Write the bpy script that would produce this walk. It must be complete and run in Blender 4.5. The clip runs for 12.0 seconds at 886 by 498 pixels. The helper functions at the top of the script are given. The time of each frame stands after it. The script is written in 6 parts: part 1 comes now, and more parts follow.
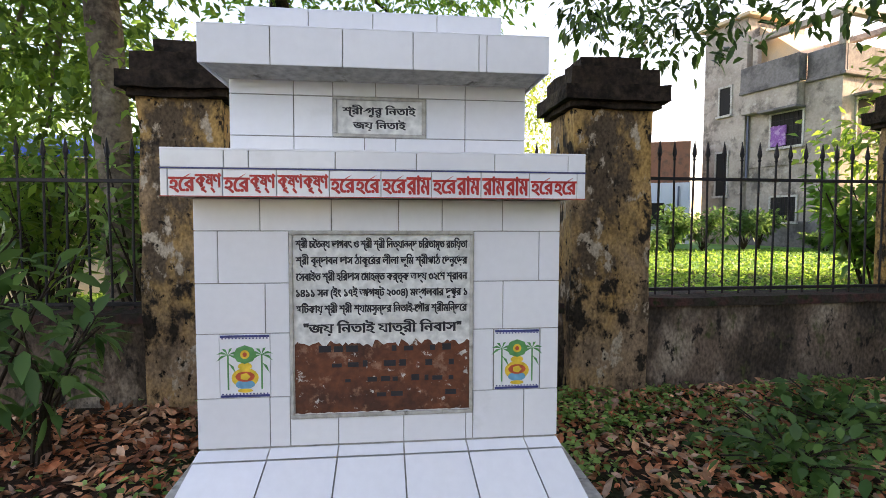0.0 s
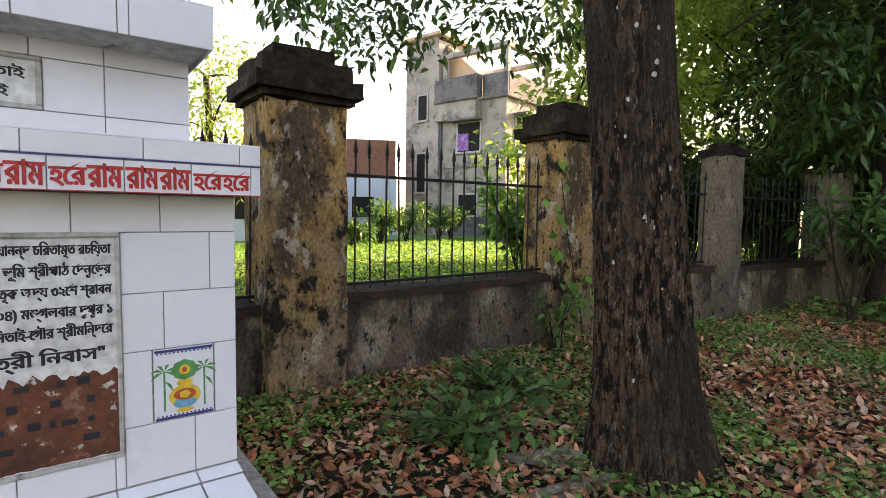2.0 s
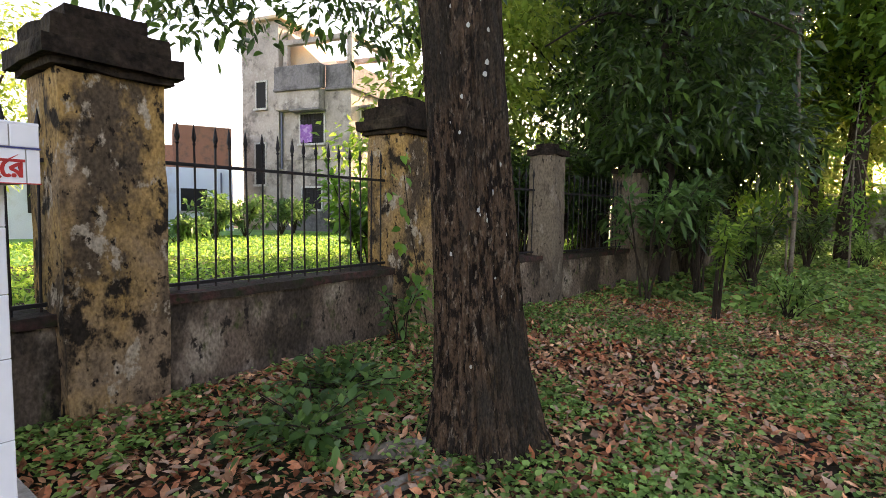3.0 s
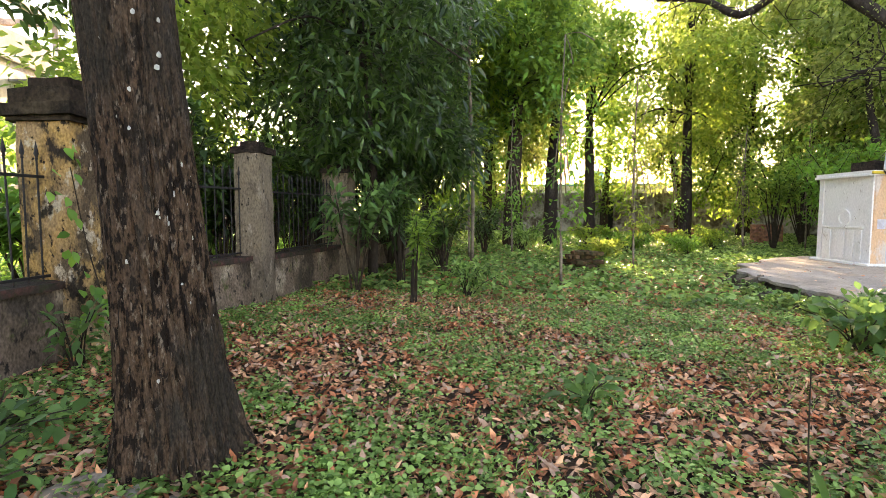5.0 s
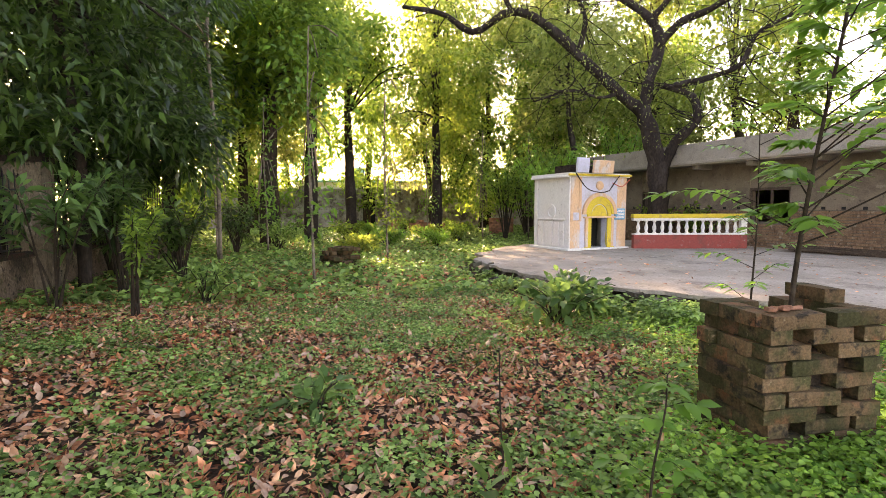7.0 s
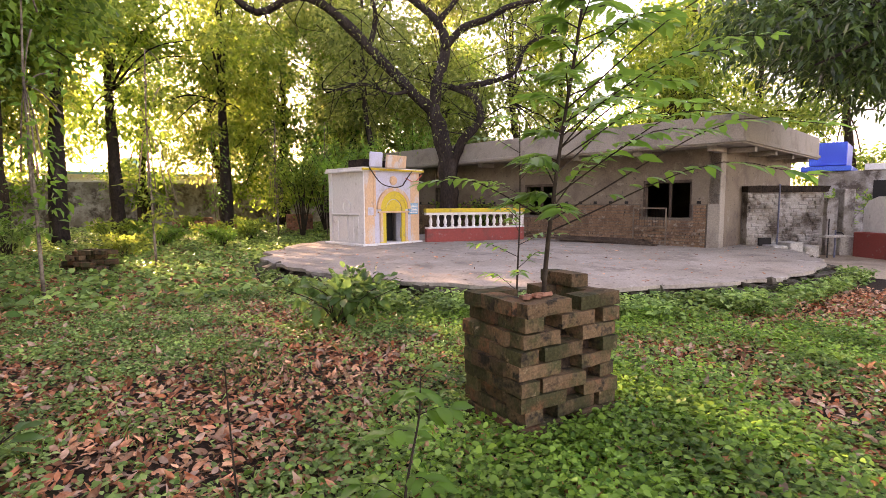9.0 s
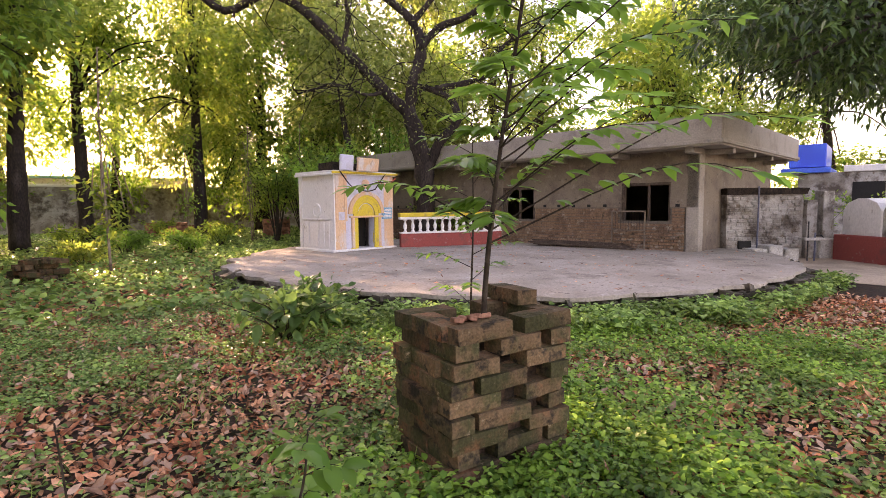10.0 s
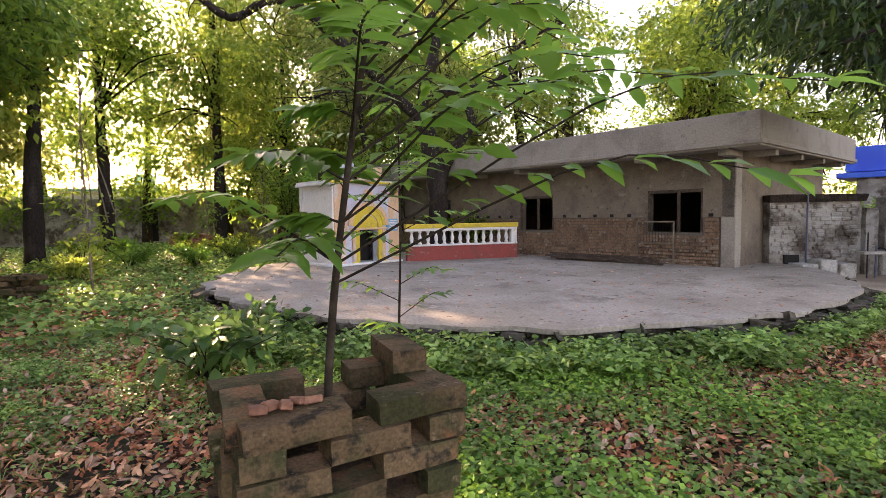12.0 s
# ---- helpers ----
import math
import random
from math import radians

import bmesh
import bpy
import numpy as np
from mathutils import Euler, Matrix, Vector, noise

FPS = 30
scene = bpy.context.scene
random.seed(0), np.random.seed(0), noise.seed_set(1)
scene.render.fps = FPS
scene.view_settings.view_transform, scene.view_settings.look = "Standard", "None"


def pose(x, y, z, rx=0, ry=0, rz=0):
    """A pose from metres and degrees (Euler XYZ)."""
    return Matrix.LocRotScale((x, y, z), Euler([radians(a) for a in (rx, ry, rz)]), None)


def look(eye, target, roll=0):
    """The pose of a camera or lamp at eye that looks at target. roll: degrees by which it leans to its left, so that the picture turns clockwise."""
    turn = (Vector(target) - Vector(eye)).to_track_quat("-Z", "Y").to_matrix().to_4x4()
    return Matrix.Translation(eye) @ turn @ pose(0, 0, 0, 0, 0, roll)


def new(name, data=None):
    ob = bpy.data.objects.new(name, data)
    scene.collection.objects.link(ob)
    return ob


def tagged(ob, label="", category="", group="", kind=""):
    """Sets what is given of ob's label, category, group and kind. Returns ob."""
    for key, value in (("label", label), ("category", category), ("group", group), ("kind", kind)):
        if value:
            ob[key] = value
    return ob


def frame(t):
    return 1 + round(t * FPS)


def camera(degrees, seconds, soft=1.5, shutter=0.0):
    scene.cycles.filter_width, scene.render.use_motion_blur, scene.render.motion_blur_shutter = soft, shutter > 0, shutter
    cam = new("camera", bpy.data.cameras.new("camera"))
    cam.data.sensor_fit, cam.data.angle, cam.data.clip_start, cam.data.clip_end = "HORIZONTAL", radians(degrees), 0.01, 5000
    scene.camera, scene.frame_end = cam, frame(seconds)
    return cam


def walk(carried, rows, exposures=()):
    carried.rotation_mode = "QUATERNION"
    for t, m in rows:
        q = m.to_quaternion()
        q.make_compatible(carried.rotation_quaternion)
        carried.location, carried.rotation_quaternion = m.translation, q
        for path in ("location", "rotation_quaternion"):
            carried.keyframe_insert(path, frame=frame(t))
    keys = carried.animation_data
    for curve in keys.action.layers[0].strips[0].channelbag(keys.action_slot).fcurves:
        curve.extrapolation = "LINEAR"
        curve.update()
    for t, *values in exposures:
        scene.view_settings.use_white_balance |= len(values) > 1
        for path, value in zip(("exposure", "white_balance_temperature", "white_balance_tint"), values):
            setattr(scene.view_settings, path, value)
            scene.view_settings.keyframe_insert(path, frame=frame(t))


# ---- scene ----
cam = camera(80.5, 12.0, soft=0.55)
PATH = [
    (0, (-0.021, -0.034, 1.313), (0.198, 1.951, 1.202), 0.2),
    (0.5, (0.034, -0.018, 1.324), (0.478, 1.929, 1.206), 0.2),
    (1, (0.081, 0.009, 1.327), (0.769, 1.883, 1.209), 0.3),
    (1.5, (0.124, 0.043, 1.334), (1.075, 1.798, 1.213), 0.6),
    (2, (0.166, 0.065, 1.341), (1.352, 1.67, 1.208), 0.8),
    (2.5, (0.191, 0.073, 1.335), (1.596, 1.488, 1.191), 0.9),
    (3, (0.224, 0.07, 1.337), (1.818, 1.269, 1.19), 0.9),
    (5, (0.165, -0.119, 1.356), (2.143, 0.132, 1.208), 0.1),
    (5.5, (0.19, -0.216, 1.353), (2.184, -0.216, 1.204), 0.2),
    (6, (0.253, -0.275, 1.333), (2.234, -0.509, 1.191), 0.3),
    (6.5, (0.275, -0.348, 1.326), (2.224, -0.773, 1.184), 0.3),
    (7, (0.3, -0.439, 1.362), (2.2, -1.043, 1.198), -0.2),
    (7.5, (0.352, -0.542, 1.305), (2.189, -1.313, 1.127), 0.2),
    (9.5, (0.583, -1.15, 1.321), (2.104, -2.437, 1.144), -0.4),
    (10, (0.64, -1.446, 1.334), (2.17, -2.723, 1.166), -0.5),
    (10.5, (0.698, -1.696, 1.348), (2.244, -2.955, 1.194), -0.4),
    (11, (0.763, -1.991, 1.388), (2.324, -3.232, 1.24), -0.5),
    (11.5, (0.829, -2.323, 1.384), (2.423, -3.522, 1.243), -0.7),
    (12, (0.925, -2.7, 1.362), (2.551, -3.858, 1.231), -0.85),
]
walk(cam, [(t, look(eye, target, roll)) for t, eye, target, roll in PATH], [(0.0, 2.25, 8050, 28), (3.0, 2.52, 8300, 31), (5.0, 3.15, 8500, 27), (6.0, 3.3, 8800, 30), (7.0, 3.0, 9100, 34), (9.5, 2.85, 9200, 48), (12.0, 2.45, 8400, 38)])

# ---- light ----
SUN_AZ, SUN_EL = 2.0, 17.0  # degrees: bearing from +x towards +y, height
world = bpy.data.worlds.new("sky")
scene.world = world
world.use_nodes = True
wn = world.node_tree.nodes
sky = wn.new("ShaderNodeTexSky")
sky.sky_type, sky.sun_disc = "NISHITA", False
sky.sun_elevation, sky.sun_rotation = radians(SUN_EL), radians(90 - SUN_AZ)
sky.air_density, sky.dust_density, sky.ozone_density = 1.0, 1.2, 1.0
wn["Background"].inputs[1].default_value = 0.15
world.node_tree.links.new(sky.outputs[0], wn["Background"].inputs[0])
sun = new("sun", bpy.data.lights.new("sun", "SUN"))
sun.data.energy, sun.data.angle, sun.data.color = 4.0, radians(0.6), (1.0, 0.86, 0.62)
_a, _e = radians(SUN_AZ), radians(SUN_EL)
sun.matrix_world = look((30 * math.cos(_a), 30 * math.sin(_a), 30 * math.tan(_e)), (0, 0, 0))


# ---- materials ----
def layered(name, base, layers=(), rough=0.85, metal=0.0, bump=0.3, bscale=40.0, rnd=0.0, island=0.0, grain=0.25, gscale=30.0, spec=0.4, stretch=1.0):
    """A surface of a base colour under blotches (colour, scale, low, high), with fine grain, relief and a change from piece to piece."""
    m = bpy.data.materials.new(name)
    m.use_nodes = True
    nt = m.node_tree
    n, l = nt.nodes, nt.links
    b = n["Principled BSDF"]
    co = n.new("ShaderNodeTexCoord")
    long = n.new("ShaderNodeMapping")
    long.inputs[3].default_value = (1, 1, stretch)
    l.new(co.outputs["Object"], long.inputs[0])
    place = co.outputs["Object"]
    if rnd:  # alike pieces show other parts of the pattern
        far = n.new("ShaderNodeVectorMath")
        far.operation = "MULTIPLY_ADD"
        far.inputs[1].default_value = (41.0, 17.0, 29.0)
        l.new(n.new("ShaderNodeObjectInfo").outputs["Random"], far.inputs[0])
        l.new(place, far.inputs[2])
        place = far.outputs[0]
    colour = n.new("ShaderNodeRGB")
    colour.outputs[0].default_value = (*base, 1)
    out = colour.outputs[0]

    def mix(kind, fac, a, c):
        x = n.new("ShaderNodeMix")
        x.data_type, x.blend_type = "RGBA", kind
        for sock, v in ((x.inputs[0], fac), (x.inputs[6], a), (x.inputs[7], c)):
            if isinstance(v, (tuple, float, int)):
                sock.default_value = v
            else:
                l.new(v, sock)
        return x.outputs[2]

    for i, (c, sc, lo, hi) in enumerate(layers):
        t = n.new("ShaderNodeTexNoise")
        t.inputs["Scale"].default_value, t.inputs["Detail"].default_value, t.inputs["Roughness"].default_value = sc, 6, 0.65
        mp = n.new("ShaderNodeMapping")
        mp.inputs[1].default_value = (3.1 * i + 1, 7.7 * i, 1.3 * i)
        mp.inputs[3].default_value = (1, 1, stretch)
        l.new(place, mp.inputs[0])
        l.new(mp.outputs[0], t.inputs["Vector"])
        r = n.new("ShaderNodeMapRange")
        r.inputs[1].default_value, r.inputs[2].default_value = lo, hi
        l.new(t.outputs[0], r.inputs[0])
        out = mix("MIX", r.outputs[0], out, (*c, 1))
    g = n.new("ShaderNodeTexNoise")
    g.inputs["Scale"].default_value, g.inputs["Detail"].default_value = gscale, 5
    l.new(long.outputs[0], g.inputs["Vector"])
    r = n.new("ShaderNodeMapRange")
    r.inputs[1].default_value, r.inputs[2].default_value, r.inputs[3].default_value, r.inputs[4].default_value = 0.3, 0.7, 1 - grain, 1 + grain
    l.new(g.outputs[0], r.inputs[0])
    cc = n.new("ShaderNodeCombineColor")
    for k in range(3):
        l.new(r.outputs[0], cc.inputs[k])
    out = mix("MULTIPLY", 1.0, out, cc.outputs[0])
    if rnd or island:
        src = n.new("ShaderNodeObjectInfo").outputs["Random"] if rnd else n.new("ShaderNodeNewGeometry").outputs["Random Per Island"]
        r2 = n.new("ShaderNodeMapRange")
        r2.inputs[3].default_value, r2.inputs[4].default_value = 1 - (rnd or island), 1 + (rnd or island)
        l.new(src, r2.inputs[0])
        hs = n.new("ShaderNodeHueSaturation")
        l.new(r2.outputs[0], hs.inputs["Value"])
        l.new(out, hs.inputs["Color"])
        out = hs.outputs[0]
    l.new(out, b.inputs["Base Color"])
    b.inputs["Roughness"].default_value, b.inputs["Metallic"].default_value = rough, metal
    b.inputs["Specular IOR Level"].default_value = spec
    if bump:
        t = n.new("ShaderNodeTexNoise")
        t.inputs["Scale"].default_value, t.inputs["Detail"].default_value = bscale, 6
        l.new(long.outputs[0], t.inputs["Vector"])
        bp = n.new("ShaderNodeBump")
        bp.inputs["Strength"].default_value, bp.inputs["Distance"].default_value = bump, 0.02
        l.new(t.outputs[0], bp.inputs["Height"])
        l.new(bp.outputs[0], b.inputs["Normal"])
    return m


def foliage(name, a, c, through_light=0.45, rough=0.45):
    """Leaves: two greens mixed leaf by leaf, a gloss, and light that passes through the blade."""
    m = bpy.data.materials.new(name)
    m.use_nodes = True
    n, l = m.node_tree.nodes, m.node_tree.links
    b, o = n["Principled BSDF"], n["Material Output"]
    geo = n.new("ShaderNodeNewGeometry")
    x = n.new("ShaderNodeMix")
    x.data_type = "RGBA"
    x.inputs[6].default_value, x.inputs[7].default_value = (*a, 1), (*c, 1)
    l.new(geo.outputs["Random Per Island"], x.inputs[0])
    co = n.new("ShaderNodeTexCoord")
    t = n.new("ShaderNodeTexNoise")
    t.inputs["Scale"].default_value = 1.3
    l.new(co.outputs["Object"], t.inputs["Vector"])
    r = n.new("ShaderNodeMapRange")
    r.inputs[1].default_value, r.inputs[2].default_value, r.inputs[3].default_value, r.inputs[4].default_value = 0.3, 0.7, 0.65, 1.35
    l.new(t.outputs[0], r.inputs[0])
    hs = n.new("ShaderNodeHueSaturation")
    l.new(r.outputs[0], hs.inputs["Value"])
    l.new(x.outputs[2], hs.inputs["Color"])
    l.new(hs.outputs[0], b.inputs["Base Color"])
    b.inputs["Roughness"].default_value, b.inputs["Specular IOR Level"].default_value = rough, 0.25 if rough > 0.3 else 0.5
    tr = n.new("ShaderNodeBsdfTranslucent")
    hs2 = n.new("ShaderNodeHueSaturation")
    hs2.inputs["Hue"].default_value, hs2.inputs["Value"].default_value = 0.482, 1.9
    l.new(hs.outputs[0], hs2.inputs["Color"])
    l.new(hs2.outputs[0], tr.inputs[0])
    ms = n.new("ShaderNodeMixShader")
    ms.inputs[0].default_value = through_light
    l.new(b.outputs[0], ms.inputs[1])
    l.new(tr.outputs[0], ms.inputs[2])
    l.new(ms.outputs[0], o.inputs["Surface"])
    return m


